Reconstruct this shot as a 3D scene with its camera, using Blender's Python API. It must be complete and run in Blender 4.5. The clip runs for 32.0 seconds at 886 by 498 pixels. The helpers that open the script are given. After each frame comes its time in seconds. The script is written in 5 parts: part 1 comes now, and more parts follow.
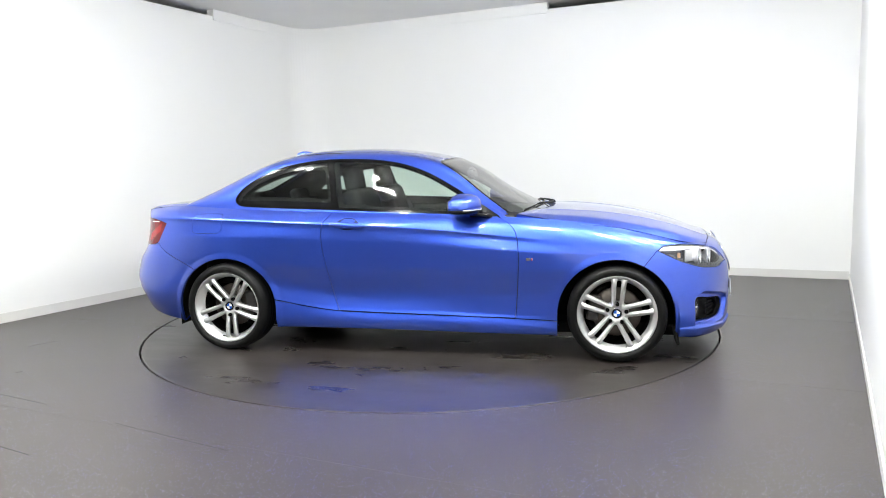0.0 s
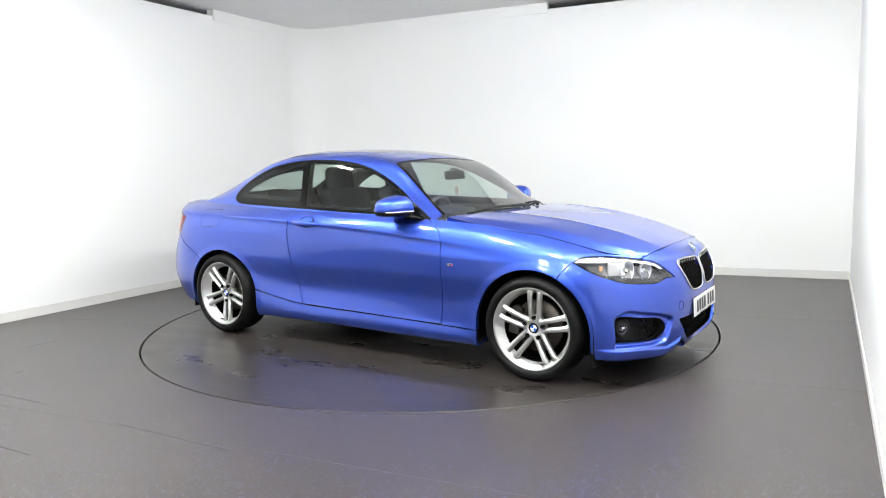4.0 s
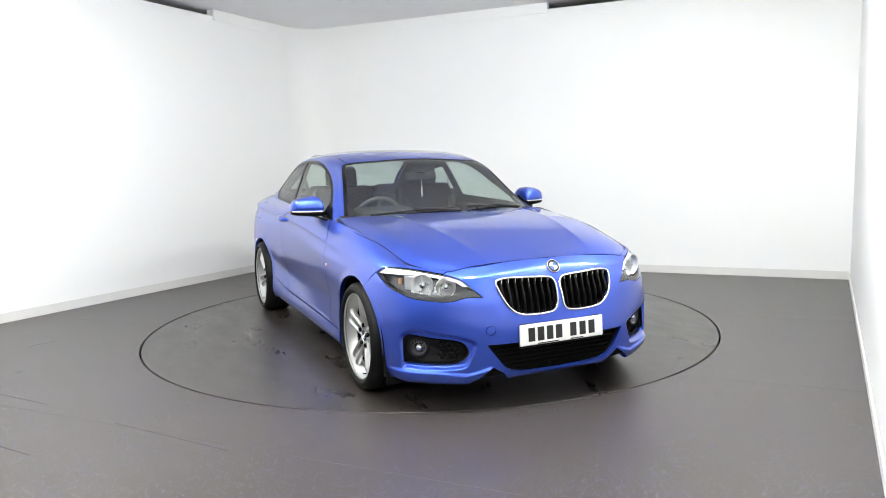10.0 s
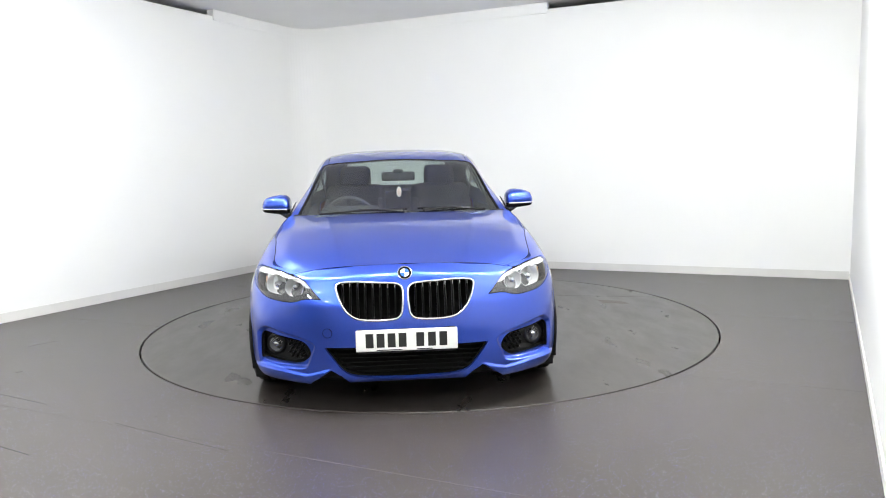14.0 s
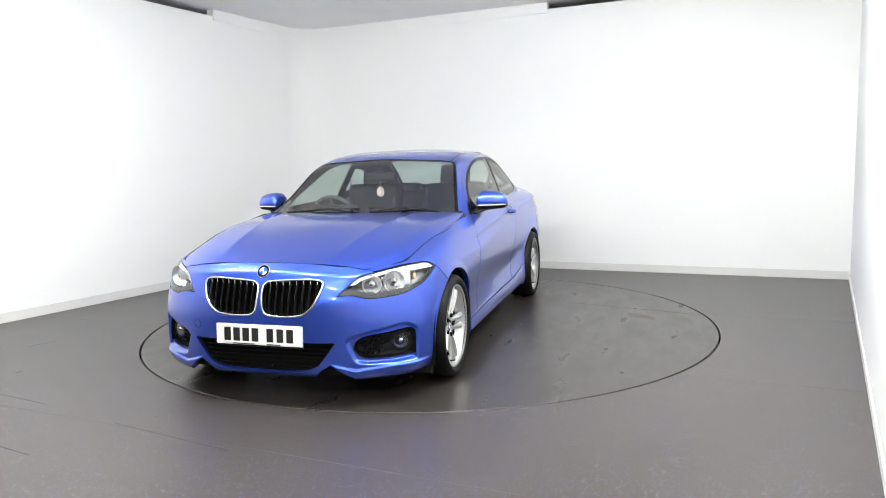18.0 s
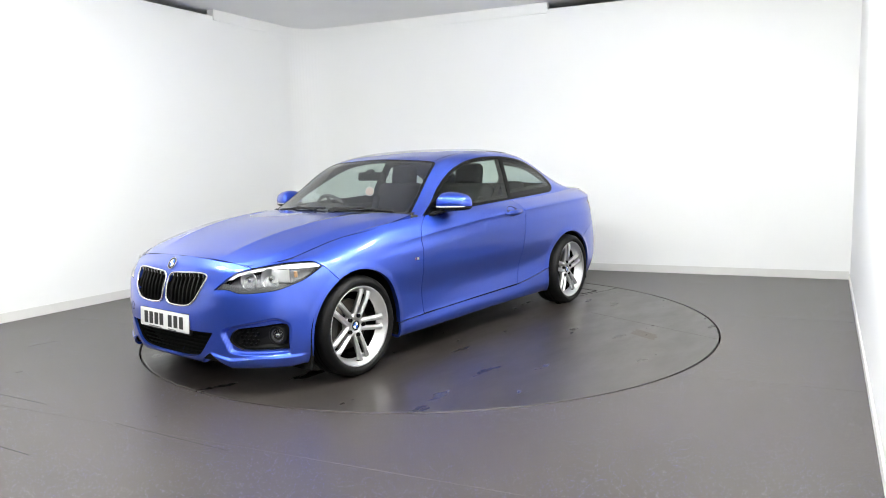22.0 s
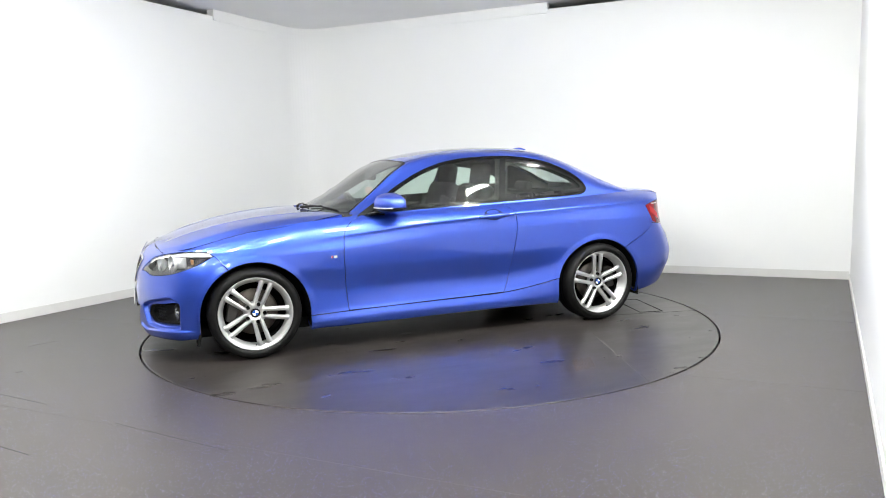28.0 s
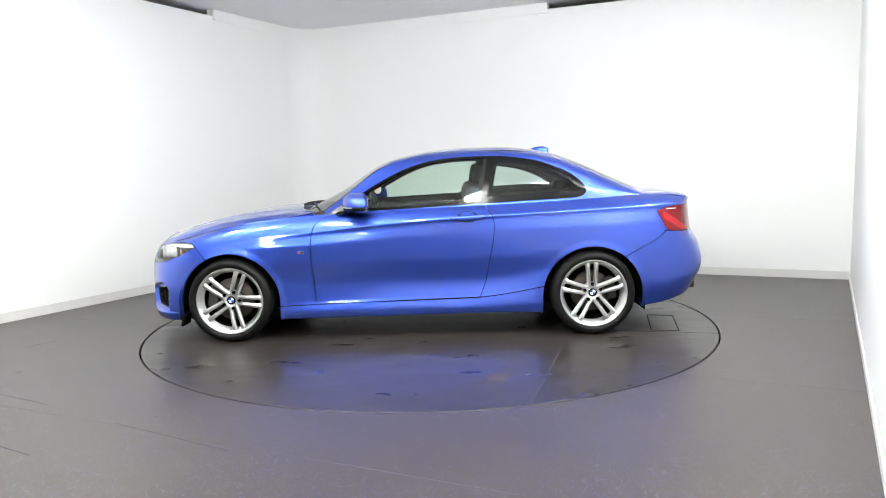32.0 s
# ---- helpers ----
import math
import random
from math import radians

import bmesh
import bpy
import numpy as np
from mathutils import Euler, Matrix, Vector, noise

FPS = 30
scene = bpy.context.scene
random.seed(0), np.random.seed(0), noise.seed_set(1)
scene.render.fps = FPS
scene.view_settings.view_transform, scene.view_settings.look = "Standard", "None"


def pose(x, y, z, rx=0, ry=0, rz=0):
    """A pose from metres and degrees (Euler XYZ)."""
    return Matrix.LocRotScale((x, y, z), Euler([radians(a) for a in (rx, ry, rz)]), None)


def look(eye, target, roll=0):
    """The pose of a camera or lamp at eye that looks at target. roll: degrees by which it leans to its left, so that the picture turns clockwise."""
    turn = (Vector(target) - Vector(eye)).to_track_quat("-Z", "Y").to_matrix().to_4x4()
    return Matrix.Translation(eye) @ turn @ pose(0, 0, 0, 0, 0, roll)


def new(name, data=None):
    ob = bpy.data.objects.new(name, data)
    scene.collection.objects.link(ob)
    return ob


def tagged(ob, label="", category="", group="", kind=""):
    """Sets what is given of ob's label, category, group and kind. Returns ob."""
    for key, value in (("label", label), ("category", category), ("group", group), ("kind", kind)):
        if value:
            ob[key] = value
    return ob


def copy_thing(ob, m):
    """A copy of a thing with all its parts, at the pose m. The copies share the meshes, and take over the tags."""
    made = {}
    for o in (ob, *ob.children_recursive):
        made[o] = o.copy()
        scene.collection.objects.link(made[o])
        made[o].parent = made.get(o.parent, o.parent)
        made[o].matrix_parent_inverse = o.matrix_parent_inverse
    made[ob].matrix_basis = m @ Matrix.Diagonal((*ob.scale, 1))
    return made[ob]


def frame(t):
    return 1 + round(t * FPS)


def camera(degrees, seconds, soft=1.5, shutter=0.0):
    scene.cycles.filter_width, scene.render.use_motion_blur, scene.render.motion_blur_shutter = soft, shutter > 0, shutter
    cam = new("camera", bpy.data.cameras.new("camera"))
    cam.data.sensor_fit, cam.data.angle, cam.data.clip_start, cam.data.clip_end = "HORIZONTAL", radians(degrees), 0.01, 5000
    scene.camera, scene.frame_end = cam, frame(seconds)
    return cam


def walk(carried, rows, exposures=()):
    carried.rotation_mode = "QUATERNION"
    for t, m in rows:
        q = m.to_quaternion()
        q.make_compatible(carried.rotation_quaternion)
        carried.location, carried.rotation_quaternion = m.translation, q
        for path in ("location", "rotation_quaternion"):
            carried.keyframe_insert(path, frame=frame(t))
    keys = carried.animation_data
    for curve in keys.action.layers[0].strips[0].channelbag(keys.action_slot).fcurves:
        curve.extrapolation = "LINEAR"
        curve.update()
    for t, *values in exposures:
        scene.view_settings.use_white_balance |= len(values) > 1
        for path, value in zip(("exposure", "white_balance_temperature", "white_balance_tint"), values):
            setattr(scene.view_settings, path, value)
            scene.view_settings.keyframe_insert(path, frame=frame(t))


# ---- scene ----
cam = camera(63.95, 32.0, soft=1.0)
EYE = look((0.0, -5.803, 1.2833), (0.0939, -0.8395, 0.6873), -1.41)
walk(cam, [(0, EYE), (32, EYE)], exposures=[(0, 0.0), (32, 0.0)])

# ---- light ----
world = bpy.data.worlds.new("world")
scene.world = world
world.use_nodes = True
world.node_tree.nodes["Background"].inputs["Color"].default_value = (1, 1, 1, 1)
world.node_tree.nodes["Background"].inputs["Strength"].default_value = 0.05
PANEL_GLOW = 235.0


# ---- materials ----
def material(name, color, rough=0.5, metal=0.0, coat=0.0, noise_scale=0.0, noise_amount=0.0, bump=0.0, bump_scale=0.0,
             spec=0.5, rough_noise=0.0):
    """Principled surface with two scales of variation in object space."""
    m = bpy.data.materials.new(name)
    m.use_nodes = True
    nt = m.node_tree
    b = nt.nodes["Principled BSDF"]
    b.inputs["Base Color"].default_value = (*color, 1)
    b.inputs["Roughness"].default_value = rough
    b.inputs["Metallic"].default_value = metal
    b.inputs["Coat Weight"].default_value = coat
    b.inputs["Coat Roughness"].default_value = 0.03
    b.inputs["Specular IOR Level"].default_value = spec
    tc = nt.nodes.new("ShaderNodeTexCoord")
    if noise_amount:
        n1 = nt.nodes.new("ShaderNodeTexNoise")
        n1.inputs["Scale"].default_value = noise_scale
        n1.inputs["Detail"].default_value = 5
        nt.links.new(tc.outputs["Object"], n1.inputs["Vector"])
        ramp = nt.nodes.new("ShaderNodeMapRange")
        ramp.inputs["To Min"].default_value = 1 - noise_amount
        ramp.inputs["To Max"].default_value = 1 + noise_amount
        nt.links.new(n1.outputs["Fac"], ramp.inputs["Value"])
        mul = nt.nodes.new("ShaderNodeVectorMath")
        mul.operation = "SCALE"
        mul.inputs[0].default_value = color
        nt.links.new(ramp.outputs["Result"], mul.inputs["Scale"])
        nt.links.new(mul.outputs["Vector"], b.inputs["Base Color"])
    if rough_noise:
        n3 = nt.nodes.new("ShaderNodeTexNoise")
        n3.inputs["Scale"].default_value = max(noise_scale, 2.0) * 0.6
        n3.inputs["Detail"].default_value = 4
        nt.links.new(tc.outputs["Object"], n3.inputs["Vector"])
        r3 = nt.nodes.new("ShaderNodeMapRange")
        r3.inputs["To Min"].default_value = max(rough - rough_noise, 0.0)
        r3.inputs["To Max"].default_value = min(rough + rough_noise, 1.0)
        nt.links.new(n3.outputs["Fac"], r3.inputs["Value"])
        nt.links.new(r3.outputs["Result"], b.inputs["Roughness"])
    if bump:
        n2 = nt.nodes.new("ShaderNodeTexNoise")
        n2.inputs["Scale"].default_value = bump_scale
        n2.inputs["Detail"].default_value = 3
        nt.links.new(tc.outputs["Object"], n2.inputs["Vector"])
        bp = nt.nodes.new("ShaderNodeBump")
        bp.inputs["Strength"].default_value = bump
        bp.inputs["Distance"].default_value = 0.002
        nt.links.new(n2.outputs["Fac"], bp.inputs["Height"])
        nt.links.new(bp.outputs["Normal"], b.inputs["Normal"])
    return m


def glass_material(name, tint, base_gloss):
    """Thin tinted sheet: part of the light goes straight through, the rest mirrors by Fresnel."""
    m = bpy.data.materials.new(name)
    m.use_nodes = True
    nt = m.node_tree
    nt.nodes.clear()
    out = nt.nodes.new("ShaderNodeOutputMaterial")
    tr = nt.nodes.new("ShaderNodeBsdfTransparent")
    tr.inputs["Color"].default_value = (*tint, 1)
    gl = nt.nodes.new("ShaderNodeBsdfGlossy")
    gl.inputs["Roughness"].default_value = 0.01
    fr = nt.nodes.new("ShaderNodeLayerWeight")
    fr.inputs["Blend"].default_value = 0.5
    po = nt.nodes.new("ShaderNodeMath")
    po.operation = "POWER"
    po.inputs[1].default_value = 4.0
    nt.links.new(fr.outputs["Facing"], po.inputs[0])
    sc = nt.nodes.new("ShaderNodeMath")
    sc.operation = "MULTIPLY_ADD"
    sc.inputs[1].default_value = 0.9
    sc.inputs[2].default_value = base_gloss
    nt.links.new(po.outputs["Value"], sc.inputs[0])
    mx = nt.nodes.new("ShaderNodeMixShader")
    nt.links.new(sc.outputs["Value"], mx.inputs["Fac"])
    nt.links.new(tr.outputs["BSDF"], mx.inputs[1])
    nt.links.new(gl.outputs["BSDF"], mx.inputs[2])
    nt.links.new(mx.outputs["Shader"], out.inputs["Surface"])
    return m


def glow_material(name, color, strength):
    m = bpy.data.materials.new(name)
    m.use_nodes = True
    b = m.node_tree.nodes["Principled BSDF"]
    b.inputs["Base Color"].default_value = (0.8, 0.8, 0.8, 1)
    b.inputs["Emission Color"].default_value = (*color, 1)
    b.inputs["Emission Strength"].default_value = strength
    return m


def floor_material(name, color, rough, sparkle, grain, wet_span, wet_drop):
    """Dark vinyl: scuffs and damp streaks in the gloss, flecks with painted-in glints where asked."""
    m = bpy.data.materials.new(name)
    m.use_nodes = True
    nt = m.node_tree
    b = nt.nodes["Principled BSDF"]
    tc = nt.nodes.new("ShaderNodeTexCoord")
    big = nt.nodes.new("ShaderNodeTexNoise")
    big.inputs["Scale"].default_value = 1.3
    big.inputs["Detail"].default_value = 6
    big.inputs["Roughness"].default_value = 0.65
    nt.links.new(tc.outputs["Object"], big.inputs["Vector"])
    fine = nt.nodes.new("ShaderNodeTexNoise")
    fine.inputs["Scale"].default_value = 260
    fine.inputs["Detail"].default_value = 2
    nt.links.new(tc.outputs["Object"], fine.inputs["Vector"])
    mix = nt.nodes.new("ShaderNodeMix")
    mix.data_type = "RGBA"
    mix.inputs["A"].default_value = (*[c * 0.55 for c in color], 1)
    mix.inputs["B"].default_value = (*[c * 1.5 for c in color], 1)
    half = nt.nodes.new("ShaderNodeMath")
    half.operation = "MULTIPLY_ADD"
    half.inputs[1].default_value = 0.5
    nt.links.new(big.outputs["Fac"], half.inputs[0])
    quarter = nt.nodes.new("ShaderNodeMath")
    quarter.operation = "MULTIPLY"
    quarter.inputs[1].default_value = 0.5
    nt.links.new(fine.outputs["Fac"], quarter.inputs[0])
    nt.links.new(quarter.outputs["Value"], half.inputs[2])
    nt.links.new(half.outputs["Value"], mix.inputs["Factor"])
    col = mix.outputs["Result"]
    # scuffed, dried-water patches: higher roughness
    stretch = nt.nodes.new("ShaderNodeMapping")
    stretch.inputs["Scale"].default_value = (1.0, 2.6, 1.0)
    stretch.inputs["Rotation"].default_value = (0, 0, 0.5)
    nt.links.new(tc.outputs["Object"], stretch.inputs["Vector"])
    wet = nt.nodes.new("ShaderNodeTexNoise")
    wet.inputs["Scale"].default_value = 2.2
    wet.inputs["Detail"].default_value = 8
    wet.inputs["Roughness"].default_value = 0.6
    nt.links.new(stretch.outputs["Vector"], wet.inputs["Vector"])
    rr = nt.nodes.new("ShaderNodeMapRange")
    rr.inputs["From Min"].default_value = 0.35
    rr.inputs["From Max"].default_value = 0.65
    rr.inputs["To Min"].default_value = rough - wet_span
    rr.inputs["To Max"].default_value = rough + wet_span
    nt.links.new(wet.outputs["Fac"], rr.inputs["Value"])
    # damp blotches and pale scuffs
    blot = nt.nodes.new("ShaderNodeTexNoise")
    blot.inputs["Scale"].default_value = 1.9
    blot.inputs["Detail"].default_value = 7
    blot.inputs["Distortion"].default_value = 0.6
    nt.links.new(stretch.outputs["Vector"], blot.inputs["Vector"])
    br = nt.nodes.new("ShaderNodeMapRange")
    br.inputs["From Min"].default_value = 0.50
    br.inputs["From Max"].default_value = 0.76
    nt.links.new(blot.outputs["Fac"], br.inputs["Value"])
    damp = nt.nodes.new("ShaderNodeMix")
    damp.data_type = "RGBA"
    nt.links.new(br.outputs["Result"], damp.inputs["Factor"])
    nt.links.new(col, damp.inputs["A"])
    damp.inputs["B"].default_value = (*[c * (1 - 6 * wet_drop) for c in color], 1)
    scr = nt.nodes.new("ShaderNodeMapping")
    scr.inputs["Scale"].default_value = (1.2, 16.0, 1.0)
    scr.inputs["Rotation"].default_value = (0, 0, -0.25)
    nt.links.new(tc.outputs["Object"], scr.inputs["Vector"])
    sn = nt.nodes.new("ShaderNodeTexNoise")
    sn.inputs["Scale"].default_value = 3.0
    sn.inputs["Detail"].default_value = 6
    nt.links.new(scr.outputs["Vector"], sn.inputs["Vector"])
    sr = nt.nodes.new("ShaderNodeMapRange")
    sr.inputs["From Min"].default_value = 0.58
    sr.inputs["From Max"].default_value = 0.80
    sr.inputs["To Max"].default_value = 0.2
    nt.links.new(sn.outputs["Fac"], sr.inputs["Value"])
    scuff = nt.nodes.new("ShaderNodeMix")
    scuff.data_type = "RGBA"
    nt.links.new(sr.outputs["Result"], scuff.inputs["Factor"])
    nt.links.new(damp.outputs["Result"], scuff.inputs["A"])
    scuff.inputs["B"].default_value = (*[c * 2.6 for c in color], 1)
    col = scuff.outputs["Result"]
    lower = nt.nodes.new("ShaderNodeMath")
    lower.operation = "MULTIPLY_ADD"
    lower.inputs[1].default_value = -wet_drop
    nt.links.new(br.outputs["Result"], lower.inputs[0])
    nt.links.new(rr.outputs["Result"], lower.inputs[2])
    nt.links.new(lower.outputs["Value"], b.inputs["Roughness"])
    # glints of the flecks, painted into the base colour as pale and blue dots
    if sparkle:
        vo = nt.nodes.new("ShaderNodeTexVoronoi")
        vo.inputs["Scale"].default_value = 100
        nt.links.new(tc.outputs["Object"], vo.inputs["Vector"])
        dot = nt.nodes.new("ShaderNodeMath")
        dot.operation = "LESS_THAN"
        dot.inputs[1].default_value = 0.18
        nt.links.new(vo.outputs["Distance"], dot.inputs[0])
        sep = nt.nodes.new("ShaderNodeSeparateColor")
        nt.links.new(vo.outputs["Color"], sep.inputs["Color"])
        pick = nt.nodes.new("ShaderNodeMath")
        pick.operation = "GREATER_THAN"
        pick.inputs[1].default_value = 0.25
        nt.links.new(sep.outputs["Red"], pick.inputs[0])
        both = nt.nodes.new("ShaderNodeMath")
        both.operation = "MULTIPLY"
        nt.links.new(dot.outputs["Value"], both.inputs[0])
        nt.links.new(pick.outputs["Value"], both.inputs[1])
        hue = nt.nodes.new("ShaderNodeMix")
        hue.data_type = "RGBA"
        hue.inputs["A"].default_value = (0.12, 0.13, 0.60, 1)
        hue.inputs["B"].default_value = (0.52, 0.51, 0.58, 1)
        nt.links.new(sep.outputs["Green"], hue.inputs["Factor"])
        fleck_glint = nt.nodes.new("ShaderNodeMix")
        fleck_glint.data_type = "RGBA"
        nt.links.new(both.outputs["Value"], fleck_glint.inputs["Factor"])
        nt.links.new(col, fleck_glint.inputs["A"])
        nt.links.new(hue.outputs["Result"], fleck_glint.inputs["B"])
        col = fleck_glint.outputs["Result"]
    nt.links.new(col, b.inputs["Base Color"])
    bp = nt.nodes.new("ShaderNodeBump")
    pebble = nt.nodes.new("ShaderNodeTexNoise")
    pebble.inputs["Scale"].default_value = 95
    pebble.inputs["Detail"].default_value = 3
    nt.links.new(tc.outputs["Object"], pebble.inputs["Vector"])
    bp.inputs["Strength"].default_value = 0.6
    bp.inputs["Distance"].default_value = grain
    nt.links.new(pebble.outputs["Fac"], bp.inputs["Height"])
    nt.links.new(bp.outputs["Normal"], b.inputs["Normal"])
    return m


def paint_material():
    """Blue metallic paint: flakes under a clear coat."""
    m = bpy.data.materials.new("blue_paint")
    m.use_nodes = True
    nt = m.node_tree
    b = nt.nodes["Principled BSDF"]
    tc = nt.nodes.new("ShaderNodeTexCoord")
    vo = nt.nodes.new("ShaderNodeTexVoronoi")
    vo.inputs["Scale"].default_value = 900
    nt.links.new(tc.outputs["Object"], vo.inputs["Vector"])
    sep = nt.nodes.new("ShaderNodeSeparateColor")
    nt.links.new(vo.outputs["Color"], sep.inputs["Color"])
    mix = nt.nodes.new("ShaderNodeMix")
    mix.data_type = "RGBA"
    mix.inputs["A"].default_value = (0.023, 0.070, 0.47, 1)
    mix.inputs["B"].default_value = (0.040, 0.104, 0.62, 1)
    nt.links.new(sep.outputs["Red"], mix.inputs["Factor"])
    nt.links.new(mix.outputs["Result"], b.inputs["Base Color"])
    b.inputs["Metallic"].default_value = 0.88
    b.inputs["Roughness"].default_value = 0.36
    b.inputs["Coat Weight"].default_value = 1.0
    b.inputs["Coat Roughness"].default_value = 0.004
    b.inputs["Coat IOR"].default_value = 1.6
    return m


PAINT = paint_material()
BLACK_PLASTIC = material("black_plastic", (0.008, 0.008, 0.009), 0.5, spec=0.25, bump=0.2, bump_scale=600, noise_scale=30, noise_amount=0.2)
SATIN_BLACK = material("gloss_black_trim", (0.004, 0.004, 0.004), 0.12, spec=0.10, noise_scale=30, noise_amount=0.1)
SLAT_BLACK = material("grille_black", (0.004, 0.004, 0.004), 0.3, spec=0.10)
GLOSS_BLACK = material("gloss_black", (0.005, 0.005, 0.006), 0.10, spec=0.15, coat=0.05, noise_scale=20, noise_amount=0.1)
LINER = material("dark_liner", (0.006, 0.006, 0.006), 0.9, spec=0.1)
RUBBER = material("tyre_rubber", (0.0045, 0.0045, 0.0045), 0.5, spec=0.16, noise_scale=25, noise_amount=0.25, bump=0.3, bump_scale=300)
ALLOY = material("silver_alloy", (0.64, 0.64, 0.64), 0.34, metal=0.9, noise_scale=60, noise_amount=0.05)
STEEL = material("brake_steel", (0.11, 0.096, 0.085), 0.45, metal=1.0, noise_scale=40, noise_amount=0.2)
CAST = material("cast_iron", (0.05, 0.047, 0.045), 0.6, metal=0.5, noise_scale=40, noise_amount=0.3)
CHROME = material("chrome", (0.70, 0.70, 0.72), 0.12, metal=1.0)
SILVER = material("silver_reflector", (0.86, 0.86, 0.87), 0.34, metal=0.85)
WHITE_LENS = material("white_trim", (0.62, 0.62, 0.63), 0.3, coat=0.4)
GREY_TRIM = material("grey_lamp_housing", (0.045, 0.045, 0.048), 0.45, metal=0.3)
PALE_HOUSING = material("pale_lamp_housing", (0.24, 0.24, 0.25), 0.25, metal=0.6)
AMBER = material("amber_reflector", (0.50, 0.28, 0.14), 0.3)
RED_LENS = material("red_lens", (0.15, 0.002, 0.006), 0.12, coat=0.3, spec=0.2, noise_scale=60, noise_amount=0.15)
BRIGHT_RED = material("bright_red_lens", (0.34, 0.008, 0.012), 0.15, coat=0.2, spec=0.3)
FABRIC = material("black_fabric", (0.012, 0.012, 0.013), 0.9, spec=0.15, noise_scale=120, noise_amount=0.3, bump=0.4, bump_scale=500)
DASH = material("dashboard_plastic", (0.022, 0.022, 0.023), 0.65, spec=0.25, noise_scale=80, noise_amount=0.2, bump=0.3, bump_scale=400)
BLUE_ENAMEL = material("blue_enamel", (0.02, 0.10, 0.45), 0.2, coat=0.6)
RED_ENAMEL = material("red_enamel", (0.5, 0.03, 0.03), 0.3)
PLATE_WHITE = material("plate_white", (0.82, 0.82, 0.80), 0.35, coat=0.3)
PLATE_BLACK = material("plate_black", (0.01, 0.01, 0.01), 0.4)
GLASS = glass_material("tinted_glass", (0.76, 0.86, 0.80), 0.045)
SCREEN_GLASS = glass_material("windscreen_glass", (0.74, 0.82, 0.79), 0.16)
PRIVACY = glass_material("quarter_glass", (0.70, 0.79, 0.75), 0.035)
LENS = glass_material("clear_lens", (0.96, 0.97, 0.97), 0.05)
WALL_WHITE = material("white_wall_paint", (0.89, 0.89, 0.88), 0.55, noise_scale=1.2, noise_amount=0.02, bump=0.08, bump_scale=40)
WALL_GREY = material("grey_wall_paint", (0.22, 0.22, 0.22), 0.6, noise_scale=1.2, noise_amount=0.03, bump=0.08, bump_scale=40)
CEILING_GREY = material("ceiling_paint", (0.92, 0.92, 0.91), 0.8, noise_scale=2.0, noise_amount=0.04)
SKIRTING_WHITE = material("skirting_paint", (0.72, 0.71, 0.69), 0.5, noise_scale=8, noise_amount=0.05)
DARK_VOID = material("dark_ceiling_void", (0.10, 0.085, 0.075), 0.9, noise_scale=6, noise_amount=0.3)
FLOOR = floor_material("speckled_vinyl", (0.041, 0.0345, 0.031), 0.36, True, 0.0012, 0.006, 0.006)
DISC = floor_material("turntable_vinyl", (0.032, 0.027, 0.0245), 0.32, False, 0.0006, 0.032, 0.06)
SEAM = material("seam_dark", (0.005, 0.005, 0.005), 0.9, spec=0.1)
ADHESIVE = material("old_adhesive", (0.066, 0.048, 0.037), 0.42, noise_scale=60, noise_amount=0.45, bump=0.3, bump_scale=90)
SCRATCH = material("scratch_grey", (0.016, 0.014, 0.013), 0.6, noise_scale=40, noise_amount=0.3)
SEAM_PALE = material("seam_weld", (0.075, 0.068, 0.062), 0.5)
LAMP_GLOW = glow_material("panel_glow", (0.98, 1.0, 0.97), PANEL_GLOW)


# ---- mesh helpers ----
def from_arrays(name, verts, faces, mat, normals=None, smooth=True):
    me = bpy.data.meshes.new(name)
    me.from_pydata([tuple(v) for v in verts], [], [list(f) for f in faces])
    me.materials.append(mat)
    me.update()
    if smooth:
        me.polygons.foreach_set("use_smooth", [True] * len(me.polygons))
    if normals is not None:
        me.normals_split_custom_set_from_vertices([tuple(n) for n in normals])
    return me


def piece(name, me, parent=None, label=""):
    ob = new(name, me)
    if parent is not None:
        ob.parent = parent
    if label:
        ob["label"] = label
    return ob


def part(name, bm, mat, parent=None, label="", smooth=False):
    me = bpy.data.meshes.new(name)
    bm.normal_update()
    bm.to_mesh(me)
    bm.free()
    for m in (mat if isinstance(mat, (list, tuple)) else [mat]):
        me.materials.append(m)
    if smooth:
        me.polygons.foreach_set("use_smooth", [True] * len(me.polygons))
    return piece(name, me, parent, label)


def empty(name, label="", category="", group="", kind=""):
    return tagged(new(name), label, category, group, kind)


def add_box(bm, size, m=Matrix.Identity(4), bevel=0.0, segments=2):
    r = bmesh.ops.create_cube(bm, size=1.0, matrix=m @ Matrix.Diagonal((*size, 1)))
    if bevel:
        vs = set(r["verts"])
        es = [e for e in bm.edges if e.verts[0] in vs and e.verts[1] in vs]
        bmesh.ops.bevel(bm, geom=es, offset=bevel, segments=segments, affect="EDGES", profile=0.5)


def add_cyl(bm, r1, r2, depth, m=Matrix.Identity(4), seg=32):
    bmesh.ops.create_cone(bm, cap_ends=True, cap_tris=False, segments=seg, radius1=r1, radius2=r2, depth=depth, matrix=m)


